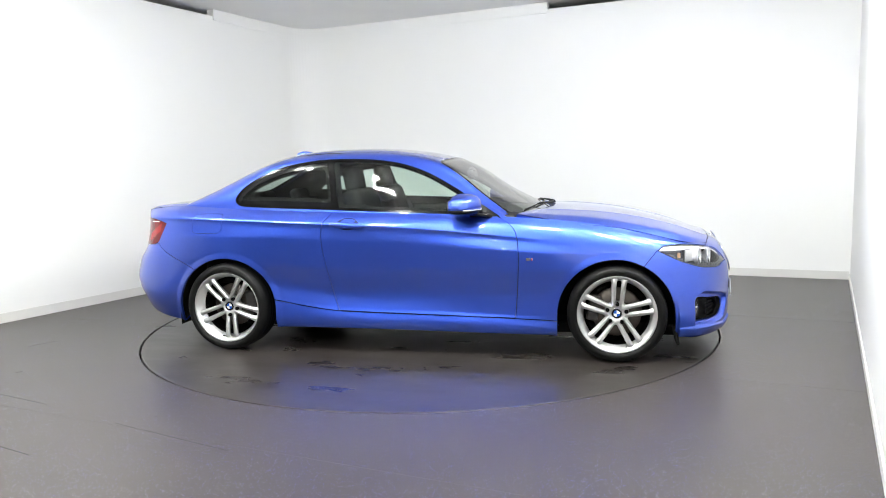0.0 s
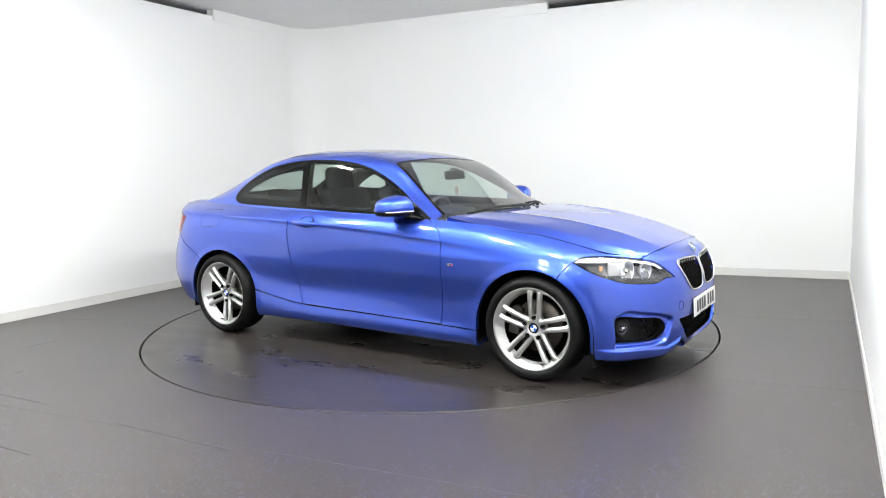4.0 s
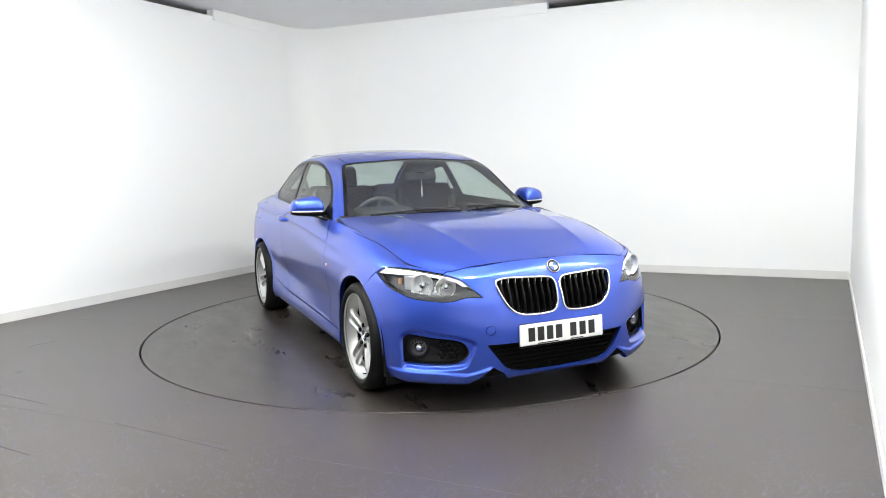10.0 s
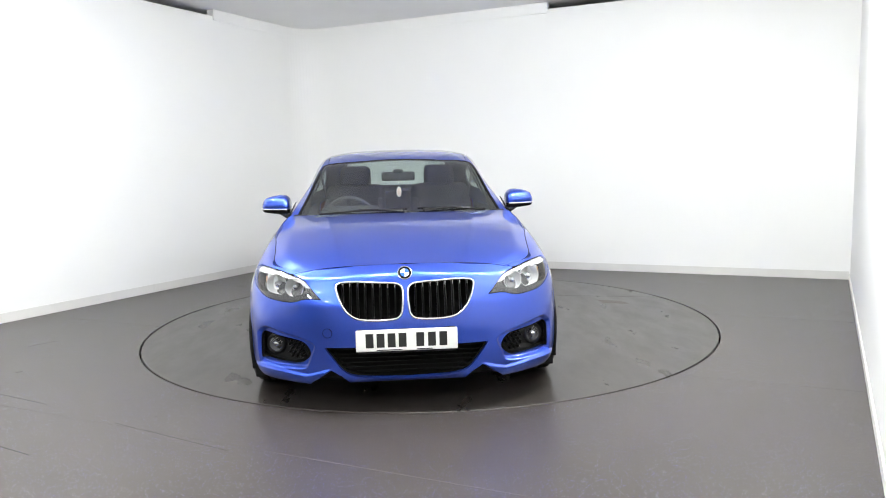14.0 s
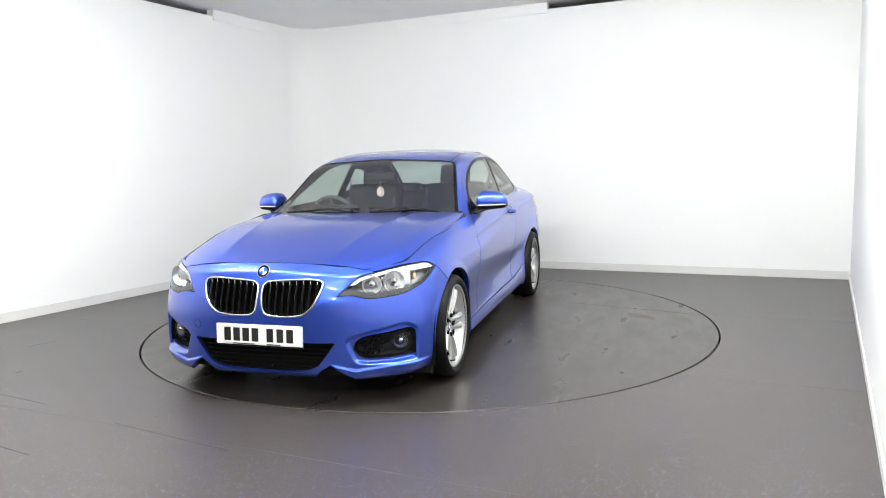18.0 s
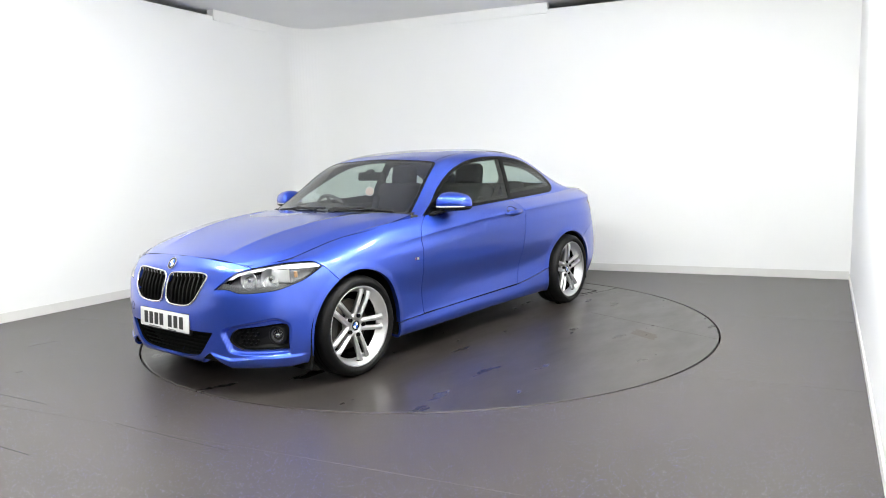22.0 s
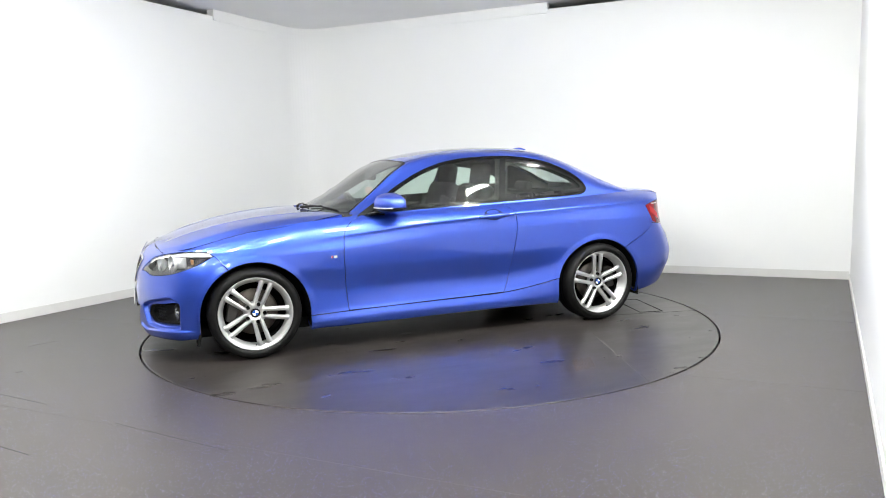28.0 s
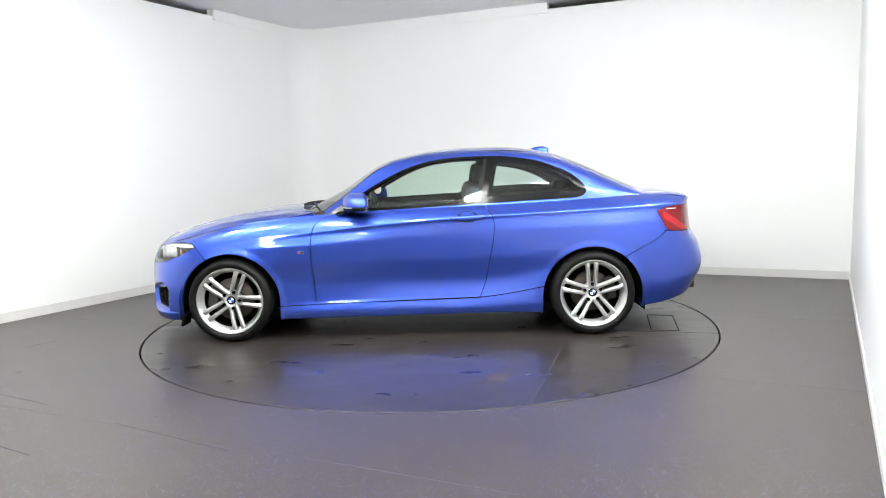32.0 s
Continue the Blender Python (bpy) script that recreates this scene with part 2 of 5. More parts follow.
def add_lathe(bm, profile, m=Matrix.Identity(4), seg=64, closed=False):
    """Turns a profile of (radius, height) round the local z axis."""
    rings = []
    for r, h in profile:
        rings.append([bm.verts.new(m @ Vector((r * math.cos(2 * math.pi * i / seg), r * math.sin(2 * math.pi * i / seg), h)))
                      for i in range(seg)])
    pairs = list(zip(rings, rings[1:])) + ([(rings[-1], rings[0])] if closed else [])
    for a, b in pairs:
        for i in range(seg):
            j = (i + 1) % seg
            bm.faces.new((a[i], a[j], b[j], b[i]))


def add_tube(bm, path, radius, sides=8, closed=False, squash=None):
    """Sweeps a round section along points."""
    path = [Vector(p) for p in path]
    n = len(path)
    rings = []
    up = Vector((0, 0, 1))
    for i, p in enumerate(path):
        a = path[(i - 1) % n] if (closed or i) else p
        b = path[(i + 1) % n] if (closed or i < n - 1) else p
        d = (b - a).normalized()
        s = d.cross(up)
        if s.length < 1e-3:
            s = d.cross(Vector((1, 0, 0)))
        s.normalize()
        u = s.cross(d)
        r = radius[i] if isinstance(radius, (list, tuple)) else radius
        k = squash or (1, 1)
        rings.append([bm.verts.new(p + r * (k[0] * math.cos(t) * s + k[1] * math.sin(t) * u))
                      for t in [2 * math.pi * j / sides for j in range(sides)]])
    for i in range(n if closed else n - 1):
        a, b = rings[i], rings[(i + 1) % n]
        for j in range(sides):
            k = (j + 1) % sides
            bm.faces.new((a[j], a[k], b[k], b[j]))
    if not closed:
        bm.faces.new(rings[0][::-1])
        bm.faces.new(rings[-1])


def cubic(knots, values, at):
    """Natural cubic spline through rows of values."""
    k, v = np.asarray(knots, float), np.asarray(values, float)
    n = len(k)
    h = np.diff(k)
    a = np.zeros((n, n))
    r = np.zeros((n, v.shape[1]))
    a[0, 0] = a[-1, -1] = 1
    for i in range(1, n - 1):
        a[i, i - 1], a[i, i], a[i, i + 1] = h[i - 1], 2 * (h[i - 1] + h[i]), h[i]
        r[i] = 6 * ((v[i + 1] - v[i]) / h[i] - (v[i] - v[i - 1]) / h[i - 1])
    m = np.linalg.solve(a, r)
    at = np.asarray(at, float)
    i = np.clip(np.searchsorted(k, at, side="right") - 1, 0, n - 2)
    d0, d1, hh = (at - k[i])[:, None], (k[i + 1] - at)[:, None], h[i][:, None]
    return (m[i] * d1 ** 3 + m[i + 1] * d0 ** 3) / (6 * hh) + (v[i] / hh - m[i] * hh / 6) * d1 + (v[i + 1] / hh - m[i + 1] * hh / 6) * d0


def soft_steps(knots, values, at):
    """Cubic Hermite with limited slopes: no overshoot between rows."""
    k, v = np.asarray(knots, float), np.asarray(values, float)
    h = np.diff(k)[:, None]
    s = np.diff(v, axis=0) / h
    d = np.zeros_like(v)
    w1, w2 = 2 * h[1:] + h[:-1], h[1:] + 2 * h[:-1]
    same = s[:-1] * s[1:] > 0
    with np.errstate(divide="ignore", invalid="ignore"):
        inner = (w1 + w2) / (w1 / s[:-1] + w2 / s[1:])
    d[1:-1] = np.where(same, inner, 0)
    d[0], d[-1] = s[0], s[-1]
    at = np.asarray(at, float)
    i = np.clip(np.searchsorted(k, at, side="right") - 1, 0, len(k) - 2)
    t = ((at - k[i]) / h[i, 0])[:, None]
    return (v[i] * (1 + 2 * t) * (1 - t) ** 2 + d[i] * h[i] * t * (1 - t) ** 2
            + v[i + 1] * t * t * (3 - 2 * t) + d[i + 1] * h[i] * t * t * (t - 1))


class Sheet:
    """A surface as arrays: points, normals and polygons. It can be cut along outlines into panels."""

    def __init__(self, v, n, f):
        self.v, self.n, self.f = np.asarray(v, float), np.asarray(n, float), f

    def cut(self, d, keep_inside, gap=0.0):
        """The part on one side of the level d = 0 (inside is negative), held back by gap."""
        g = (-d - gap) if keep_inside else (d - gap)
        keep = g > 0
        v, n = list(self.v), list(self.n)
        made, faces = {}, []

        def cross(a, b):
            key = (a, b) if a < b else (b, a)
            if key not in made:
                t = g[a] / (g[a] - g[b])
                t = min(max(t, 0.002), 0.998)
                made[key] = len(v)
                v.append(self.v[a] * (1 - t) + self.v[b] * t)
                n.append(self.n[a] * (1 - t) + self.n[b] * t)
            return made[key]

        for face in self.f:
            inside = [keep[i] for i in face]
            if all(inside):
                faces.append(face)
                continue
            if not any(inside):
                continue
            out = []
            for i, a in enumerate(face):
                b = face[(i + 1) % len(face)]
                if keep[a]:
                    out.append(a)
                if keep[a] != keep[b]:
                    out.append(cross(a, b))
            if len(out) > 2:
                faces.append(tuple(out))
        used = sorted({i for f in faces for i in f})
        index = {o: i for i, o in enumerate(used)}
        if not used:
            return Sheet(np.zeros((0, 3)), np.zeros((0, 3)), [])
        return Sheet(np.array(v)[used], np.array(n)[used], [tuple(index[i] for i in f) for f in faces])

    def mirrored(self):
        s = np.array([1, -1, 1])
        return Sheet(self.v * s, self.n * s, [f[::-1] for f in self.f])

    def joined(self, other):
        k = len(self.v)
        return Sheet(np.vstack([self.v, other.v]), np.vstack([self.n, other.n]), self.f + [tuple(i + k for i in f) for f in other.f])

    def pushed(self, depth):
        n = self.n / np.maximum(np.linalg.norm(self.n, axis=1), 1e-9)[:, None]
        return Sheet(self.v - n * depth, self.n, self.f)

    def rim(self):
        """Edges with a face on one side only."""
        count = {}
        for f in self.f:
            for i, a in enumerate(f):
                b = f[(i + 1) % len(f)]
                if (b, a) in count:
                    count[(b, a)] += 1
                else:
                    count[(a, b)] = count.get((a, b), 0) + 1
        return [e for e, c in count.items() if c == 1]

    def mesh(self, name, mat, thick=0.0, rim_mat=None, inward=None):
        n = self.n / np.maximum(np.linalg.norm(self.n, axis=1), 1e-9)[:, None]
        v, f, nn = self.v, list(self.f), n
        body = len(f)
        if thick:
            edges = self.rim()
            used = sorted({i for e in edges for i in e})
            top = {o: len(v) + i for i, o in enumerate(used)}
            low = {o: len(v) + len(used) + i for i, o in enumerate(used)}
            way = -n[used] if inward is None else np.tile(np.asarray(inward, float), (len(used), 1))
            v = np.vstack([v, v[used], v[used] + way * thick])
            side = {i: np.zeros(3) for i in used}
            for a, b in edges:
                c = np.cross(self.v[b] - self.v[a], way[used.index(a)] if len(used) < 400 else -n[a])
                side[a] = side[a] + c
                side[b] = side[b] + c
            sn = np.array([side[i] / max(np.linalg.norm(side[i]), 1e-9) for i in used]).reshape(-1, 3)
            nn = np.vstack([nn, -sn, -sn])
            f += [(b, a, low[a], low[b]) for a, b in ((x, y) for x, y in edges)]
            f[body:] = [(top[b], top[a], low[a], low[b]) for a, b in edges]
        me = from_arrays(name, v, f, mat, None)
        if rim_mat is not None and thick:
            me.materials.append(rim_mat)
            me.polygons.foreach_set("material_index", [0] * body + [1] * (len(f) - body))
        me.normals_split_custom_set_from_vertices([tuple(x) for x in nn])
        return me


def loft(lines, knots, nu, nv, spread=None, mirror_ends=False, mirror_top=False):
    """A sheet through feature lines that share stations: smooth along them, without overshoot across.
    mirror_ends, mirror_top: it meets its mirror image at y = 0 without a fold."""
    at = np.linspace(knots[0], knots[-1], nu) if spread is None else spread
    nu = len(at)
    flip_y = np.array([1, -1, 1])
    rows = []
    for l in lines:
        k, p = list(knots), np.asarray(l, float)
        if mirror_ends:
            k = [2 * k[0] - k[2], 2 * k[0] - k[1]] + k + [2 * k[-1] - k[-2]]
            p = np.vstack([p[2] * flip_y, p[1] * flip_y, p, p[-2] * flip_y])
        rows.append(cubic(k, p, at))
    rows = np.array(rows)
    chord = np.concatenate([[0], np.cumsum(np.linalg.norm(np.diff(rows, axis=0), axis=2).mean(axis=1))])
    vs = np.unique(np.concatenate([np.linspace(a, b, max(2, int(round(nv * (b - a) / chord[-1])) + 1)) for a, b in zip(chord, chord[1:])]))
    if mirror_top:
        rows = np.concatenate([rows, rows[-2:-3:-1] * flip_y])
        chord = np.append(chord, 2 * chord[-1] - chord[-2])
    grid = soft_steps(chord, rows.reshape(len(rows), -1), vs).reshape(len(vs), nu, 3)
    nor = grid_normals(grid)
    m = len(vs)
    faces = []
    for i in range(m - 1):
        for j in range(nu - 1):
            faces.append((i * nu + j, i * nu + j + 1, (i + 1) * nu + j + 1, (i + 1) * nu + j))
    return Sheet(grid.reshape(-1, 3), nor.reshape(-1, 3), faces)


def grid_normals(grid):
    nor = np.cross(np.gradient(grid, axis=1), np.gradient(grid, axis=0))
    nor[:, :, 1] = np.where(np.abs(grid[:, :, 1]) < 1e-4, 0, nor[:, :, 1])
    return nor / np.maximum(np.linalg.norm(nor, axis=2), 1e-9)[:, :, None]


def outline(points, per=8, sharp=()):
    """A closed rounded outline through corner points; the named corners stay sharp."""
    p = np.asarray(points, float)
    n = len(p)
    out = []
    for i in range(n):
        p0, p1, p2, p3 = p[i - 1], p[i], p[(i + 1) % n], p[(i + 2) % n]
        t1 = np.zeros(2) if i in sharp else (p2 - p0) / 2
        t2 = np.zeros(2) if (i + 1) % n in sharp else (p3 - p1) / 2
        lim = np.linalg.norm(p2 - p1)
        for k, tt in enumerate((t1, t2)):
            l = np.linalg.norm(tt)
            if l > lim:
                tt *= lim / l
        for s in np.arange(per) / per:
            h = s * s * (3 - 2 * s)
            out.append(p1 * (1 - h) + p2 * h + t1 * (s ** 3 - 2 * s * s + s) + t2 * (s ** 3 - s * s))
    return np.array(out)


def inside_of(q, poly):
    """Signed distance of points to a closed outline, negative within."""
    q = np.asarray(q, float)
    best = np.full(len(q), 1e9)
    odd = np.zeros(len(q), bool)
    for a, b in zip(poly, np.roll(poly, -1, axis=0)):
        e, w = b - a, q - a
        t = np.clip((w @ e) / max(e @ e, 1e-12), 0, 1)
        best = np.minimum(best, np.hypot(*(w - t[:, None] * e).T))
        c = (a[1] > q[:, 1]) != (b[1] > q[:, 1])
        if abs(b[1] - a[1]) > 1e-12:
            odd ^= c & (q[:, 0] < (b[0] - a[0]) * (q[:, 1] - a[1]) / (b[1] - a[1]) + a[0])
    return np.where(odd, -best, best)


# ---- the room ----
WALL_DIR = Vector((math.cos(radians(60.5)), math.sin(radians(60.5)), 0))
BACK_DIR = Vector((math.cos(radians(-25.0)), math.sin(radians(-25.0)), 0))
CORNER_LEFT = Vector((-1.619, 4.070, 0))
CORNER_RIGHT = Vector((4.308, 1.306, 0))
WALL_TOP = 3.03
DISC_R = 2.232


def strip_wall(name, points, z0, z1, thick, mat, label, side):
    """A standing wall of given thickness along a plan line; side +1 puts the thickness to the left of it."""
    pts = [Vector(p) for p in points]
    offs = []
    for i, p in enumerate(pts):
        a, b = pts[max(i - 1, 0)], pts[min(i + 1, len(pts) - 1)]
        d = (b - a).normalized()
        offs.append(Vector((-d.y, d.x, 0)) * thick * side)
    bm = bmesh.new()
    rows = [[bm.verts.new((p + o * k) + Vector((0, 0, z))) for p, o in zip(pts, offs)] for k, z in ((0, z0), (0, z1), (1, z1), (1, z0))]
    for r in range(4):
        a, b = rows[r], rows[(r + 1) % 4]
        for i in range(len(pts) - 1):
            bm.faces.new((a[i], a[i + 1], b[i + 1], b[i]))
    for i in (0, -1):
        bm.faces.new([rows[r][i] for r in range(4)])
    bmesh.ops.recalc_face_normals(bm, faces=bm.faces)
    ob = part(name, bm, mat)
    return tagged(ob, label, "wall", kind="structure")


def rounded_corner(back, radius=0.40, n=14):
    """Plan points that leave one wall and join the next by an arc."""
    a, b = -WALL_DIR, BACK_DIR
    ang = a.angle(b)
    t = radius / math.tan(ang / 2)
    p, q = CORNER_LEFT + a * t, CORNER_LEFT + b * t
    c = CORNER_LEFT + (a + b).normalized() * (radius / math.sin(ang / 2))
    s, e = p - c, q - c
    full = s.angle(e)
    cross = s.cross(e).z
    return [c + Matrix.Rotation(math.copysign(full * i / n, cross), 3, "Z") @ s + (a + b).normalized() * -back for i in range(n + 1)], p, q


ARC = rounded_corner(0)[0]
LEFT_FAR = CORNER_LEFT - WALL_DIR * 15.0
RIGHT_FAR = CORNER_RIGHT - WALL_DIR * 12.2


def room():
    strip_wall("wall_back", [LEFT_FAR] + ARC + [CORNER_RIGHT + BACK_DIR * 0.12], 0, WALL_TOP, 0.12, WALL_WHITE,
               "smooth white studio wall with a rounded corner", 1)
    strip_wall("wall_right", [CORNER_RIGHT, RIGHT_FAR], 0, 4.2, 0.12, WALL_WHITE, "smooth white studio wall beside the camera", 1)
    # unseen wall added behind the camera, grey to keep reflections in the car dark
    strip_wall("wall_front", [RIGHT_FAR, LEFT_FAR], 0, 4.2, 0.12, WALL_GREY, "plain grey unseen wall added to close the studio", 1)
    # skirting boards, proud of the walls
    inner = [p + (Vector((0, 0, 0)) - p).normalized() * 0.014 for p in [LEFT_FAR] + ARC + [CORNER_RIGHT]]
    s1 = strip_wall("baseboard", inner, 0, 0.085, 0.010, SKIRTING_WHITE, "low off-white skirting board along the wall", 1)
    off = Vector((-WALL_DIR.y, WALL_DIR.x, 0)) * 0.014
    s2 = strip_wall("baseboard", [CORNER_RIGHT + off, RIGHT_FAR + off], 0, 0.06, 0.010, SKIRTING_WHITE,
                    "low off-white skirting board along the wall", 1)
    for s in (s1, s2):
        s["category"] = "skirting board"
    # raised cornice round the corner
    b = CORNER_LEFT + BACK_DIR * 3.37
    start = CORNER_LEFT - WALL_DIR * 1.62
    arc2, _, _ = rounded_corner(0.02)
    corn = [start] + [p for p in arc2] + [b]
    centre = Vector((0, 0, 0))
    corn = [p + (centre - p).normalized() * 0.02 for p in corn]
    c = strip_wall("trim", corn, WALL_TOP - 0.045, WALL_TOP + 0.075, 0.10, WALL_WHITE, "white cornice band bent round the studio corner", 1)
    c["category"] = "cornice"
    # ceiling: pale panels over the room, darker void behind the wall head
    def slab(name, pts, z, t, mat, label):
        bm = bmesh.new()
        lo = [bm.verts.new((p[0], p[1], z)) for p in pts]
        hi = [bm.verts.new((p[0], p[1], z + t)) for p in pts]
        bm.faces.new(lo[::-1])
        bm.faces.new(hi)
        for i in range(len(pts)):
            j = (i + 1) % len(pts)
            bm.faces.new((lo[i], lo[j], hi[j], hi[i]))
        bmesh.ops.recalc_face_normals(bm, faces=bm.faces)
        return tagged(part(name, bm, mat), label, "ceiling", kind="structure")

    out_l = Vector((-WALL_DIR.y, WALL_DIR.x, 0)) * 1.2
    out_b = Vector((-BACK_DIR.y, BACK_DIR.x, 0)) * 1.2
    slab("ceiling", [LEFT_FAR + out_l, CORNER_LEFT + out_l + out_b, CORNER_RIGHT + out_b + BACK_DIR, RIGHT_FAR + BACK_DIR * 0.5], WALL_TOP + 0.075, 0.1, CEILING_GREY,
         "pale grey flat ceiling above the white walls")
    for nm, p in (("wall_void_left", [LEFT_FAR + out_l, CORNER_LEFT + out_l + out_b]), ("wall_void_back", [CORNER_LEFT + out_l + out_b, CORNER_RIGHT + out_b + BACK_DIR])):
        strip_wall(nm, p, 0, WALL_TOP + 0.07, 0.1, DARK_VOID, "dark wall of the void behind the studio partition", 1)


def ground():
    """Vinyl floor with a round opening for the turntable."""
    bm = bmesh.new()
    n, r = 256, DISC_R + 0.014
    inner = [bm.verts.new((r * math.cos(2 * math.pi * i / n), r * math.sin(2 * math.pi * i / n), 0)) for i in range(n)]
    drop = [bm.verts.new((v.co.x, v.co.y, -0.05)) for v in inner]
    outer = [bm.verts.new((14 * math.cos(2 * math.pi * i / n), 14 * math.sin(2 * math.pi * i / n), 0)) for i in range(n)]
    for i in range(n):
        j = (i + 1) % n
        bm.faces.new((inner[i], outer[i], outer[j], inner[j]))
        bm.faces.new((inner[j], drop[j], drop[i], inner[i]))
    tagged(part("floor", bm, FLOOR), "dark grey speckled safety vinyl floor", "floor", kind="structure")
    # welded seams between the vinyl sheets
    across = Vector((-BACK_DIR.y, BACK_DIR.x, 0))
    for level, a, b in ((-0.94, 2.05, 4.6), (-2.75, -7.0, 4.6), (-4.56, -7.0, 3.5), (-0.94, -7.0, -2.05), (0.87, -6.0, -2.08), (0.87, 2.08, 4.0)):
        bm = bmesh.new()
        mid = across * level + BACK_DIR * ((a + b) / 2)
        add_box(bm, (b - a, 0.005, 0.0012), Matrix.Translation(mid) @ Matrix.Rotation(radians(-25), 4, "Z"))
        tagged(part("floor_seam", bm, SEAM_PALE), "thin grey welded seam in the vinyl floor", "floor seam", kind="structure")
    # short open joints and scratches
    for a, b, w in (((-3.026, -0.55), (-2.893, -0.395), 0.006), ((-2.62, -1.66), (-2.169, -1.912), 0.005), ((-2.15, -2.47), (-1.864, -2.636), 0.006),
                    ((-1.641, -2.247), (-0.954, -2.657), 0.004), ((-2.72, -1.25), (-2.69, -1.22), 0.012), ((-1.47, -2.175), (-1.455, -2.168), 0.010)):
        a, b = Vector((*a, 0)), Vector((*b, 0))
        bm = bmesh.new()
        add_box(bm, ((b - a).length, w, 0.001), Matrix.Translation((a + b) / 2) @ Matrix.Rotation(math.atan2(b.y - a.y, b.x - a.x), 4, "Z"))
        tagged(part("floor_scratch", bm, SCRATCH), "short dark scratch in the vinyl floor", "scratch", kind="structure")
    bm = bmesh.new()
    add_cyl(bm, DISC_R + 0.3, DISC_R + 0.3, 0.02, Matrix.Translation((0, 0, -0.09)), 96)
    tagged(part("turntable_pit", bm, SEAM), "dark pit under the turntable", "floor", kind="structure")


def turntable():
    root = empty("turntable", "round flush turntable with dark worn vinyl top", "turntable")
    bm = bmesh.new()
    add_lathe(bm, [(DISC_R - 0.3, -0.06), (DISC_R, -0.06), (DISC_R, -0.003), (DISC_R - 0.003, 0.0), (DISC_R - 0.4, 0.0), (1e-4, 0.0)], seg=256)
    part("deck", bm, DISC, root)
    # service hatch: a shallow framed rectangle in the deck
    hat = pose(1.815, -0.36, 0, 0, 0, -14)
    turned = Matrix.Rotation(radians(181.26), 4, "Z") @ hat
    bm = bmesh.new()
    for sx, sy, px, py in ((0.20, 0.006, 0, 0.27), (0.20, 0.006, 0, -0.27), (0.006, 0.54, 0.10, 0), (0.006, 0.54, -0.10, 0)):
        add_box(bm, (sx, sy, 0.003), turned @ Matrix.Translation((px, py, 0.0015)))
    part("hatch_frame", bm, SEAM, root, "thin dark frame of a service hatch")
    for nm, a, b, w, mat, lab in (("deck_seam", (-0.918, 1.0), (-0.56, 2.15), 0.006, SEAM_PALE, "pale welded seam in the deck vinyl"),
                                  ("deck_joint", (-1.40, 0.545), (-2.13, 0.712), 0.005, SEAM, "dark open joint beside the hatch"),
                                  ("deck_joint", (-2.16, -0.52), (-2.06, -0.50), 0.006, SEAM, "")):
        a, b = Vector((*a, 0)), Vector((*b, 0))
        bm = bmesh.new()
        add_box(bm, ((b - a).length, w, 0.0016), Matrix.Translation((a + b) / 2) @ Matrix.Rotation(math.atan2(b.y - a.y, b.x - a.x), 4, "Z"))
        part(nm, bm, mat, root, lab)
    # a worn rectangle of adhesive left on the vinyl
    bm = bmesh.new()
    rng = random.Random(3)
    along, wide = Vector((-0.155, -0.02, 0)), Vector((-0.115, -0.245, 0))
    corner = Vector((-0.285, 1.80, 0.0012))
    for i in range(7):
        u0, u1 = i / 7 + 0.008, (i + 1) / 7 - 0.008
        v0, v1 = rng.uniform(0, 0.14), rng.uniform(0.84, 1.0)
        bm.faces.new([bm.verts.new(corner + along * u + wide * v) for u, v in ((u0, v0), (u1, v0 * 0.7), (u1, v1), (u0, v1 * 0.97))])
    bmesh.ops.recalc_face_normals(bm, faces=bm.faces)
    for f in bm.faces:
        if f.normal.z < 0:
            f.normal_flip()
    part("adhesive_mark", bm, ADHESIVE, root, "worn tan strips of old adhesive")
    return root


def ceiling_lights():
    """Oblong flood panels hung under the ceiling: a ring round the turntable, plus added fill lamps behind the camera.
    """
    def build():
        root = empty("ceiling_light", "white oblong flood light hung under the ceiling, switched on", "ceiling light", "ceiling lights")
        bm = bmesh.new()
        add_box(bm, (0.27, 0.10, 0.03), Matrix.Translation((0, 0, 0.055)), 0.006)
        part("frame", bm, WALL_WHITE, root)
        bm = bmesh.new()
        add_box(bm, (0.30, 0.13, 0.05), Matrix.Translation((0, 0, 0.02)), 0.01)
        part("diffuser", bm, LAMP_GLOW, root, "glowing opal diffuser")
        bm = bmesh.new()
        add_cyl(bm, 0.012, 0.012, 0.05, Matrix.Translation((0, 0, 0.092)), 10)
        part("stem", bm, WALL_WHITE, root)
        return root
    first = None
    ring = [(2.75 * math.cos(radians(a)), 2.75 * math.sin(radians(a))) for a in (196, 217, 240, 262, 280, 300, 320, 340)]
    # the five beyond the ring are unseen fill lamps, added to brighten the flank
    for x, y in ring + [(-2.6, -4.3), (-1.3, -4.6), (-3.0, -6.2), (-1.6, -6.6), (-4.3, -5.4)]:
        m = Matrix.Translation((x, y, WALL_TOP - 0.042)) @ Matrix.Rotation(math.atan2(-x, y) if math.hypot(x, y) < 3.5 else radians(-25), 4, "Z")
        if first is None:
            first = build()
            first.matrix_basis = m
        else:
            copy_thing(first, m)


room()
ground()
TABLE = turntable()
ceiling_lights()


# ---- the car: x forward, y to its left, z up, origin between the axles on the ground ----
CAR = empty("car", "blue metallic two-door coupe parked on a turntable", "car")
WHEELS = [(1.345, 1, 0.842, 0.318), (1.345, -1, 0.842, 0.318), (-1.345, 1, 0.862, 0.316), (-1.345, -1, 0.862, 0.316)]

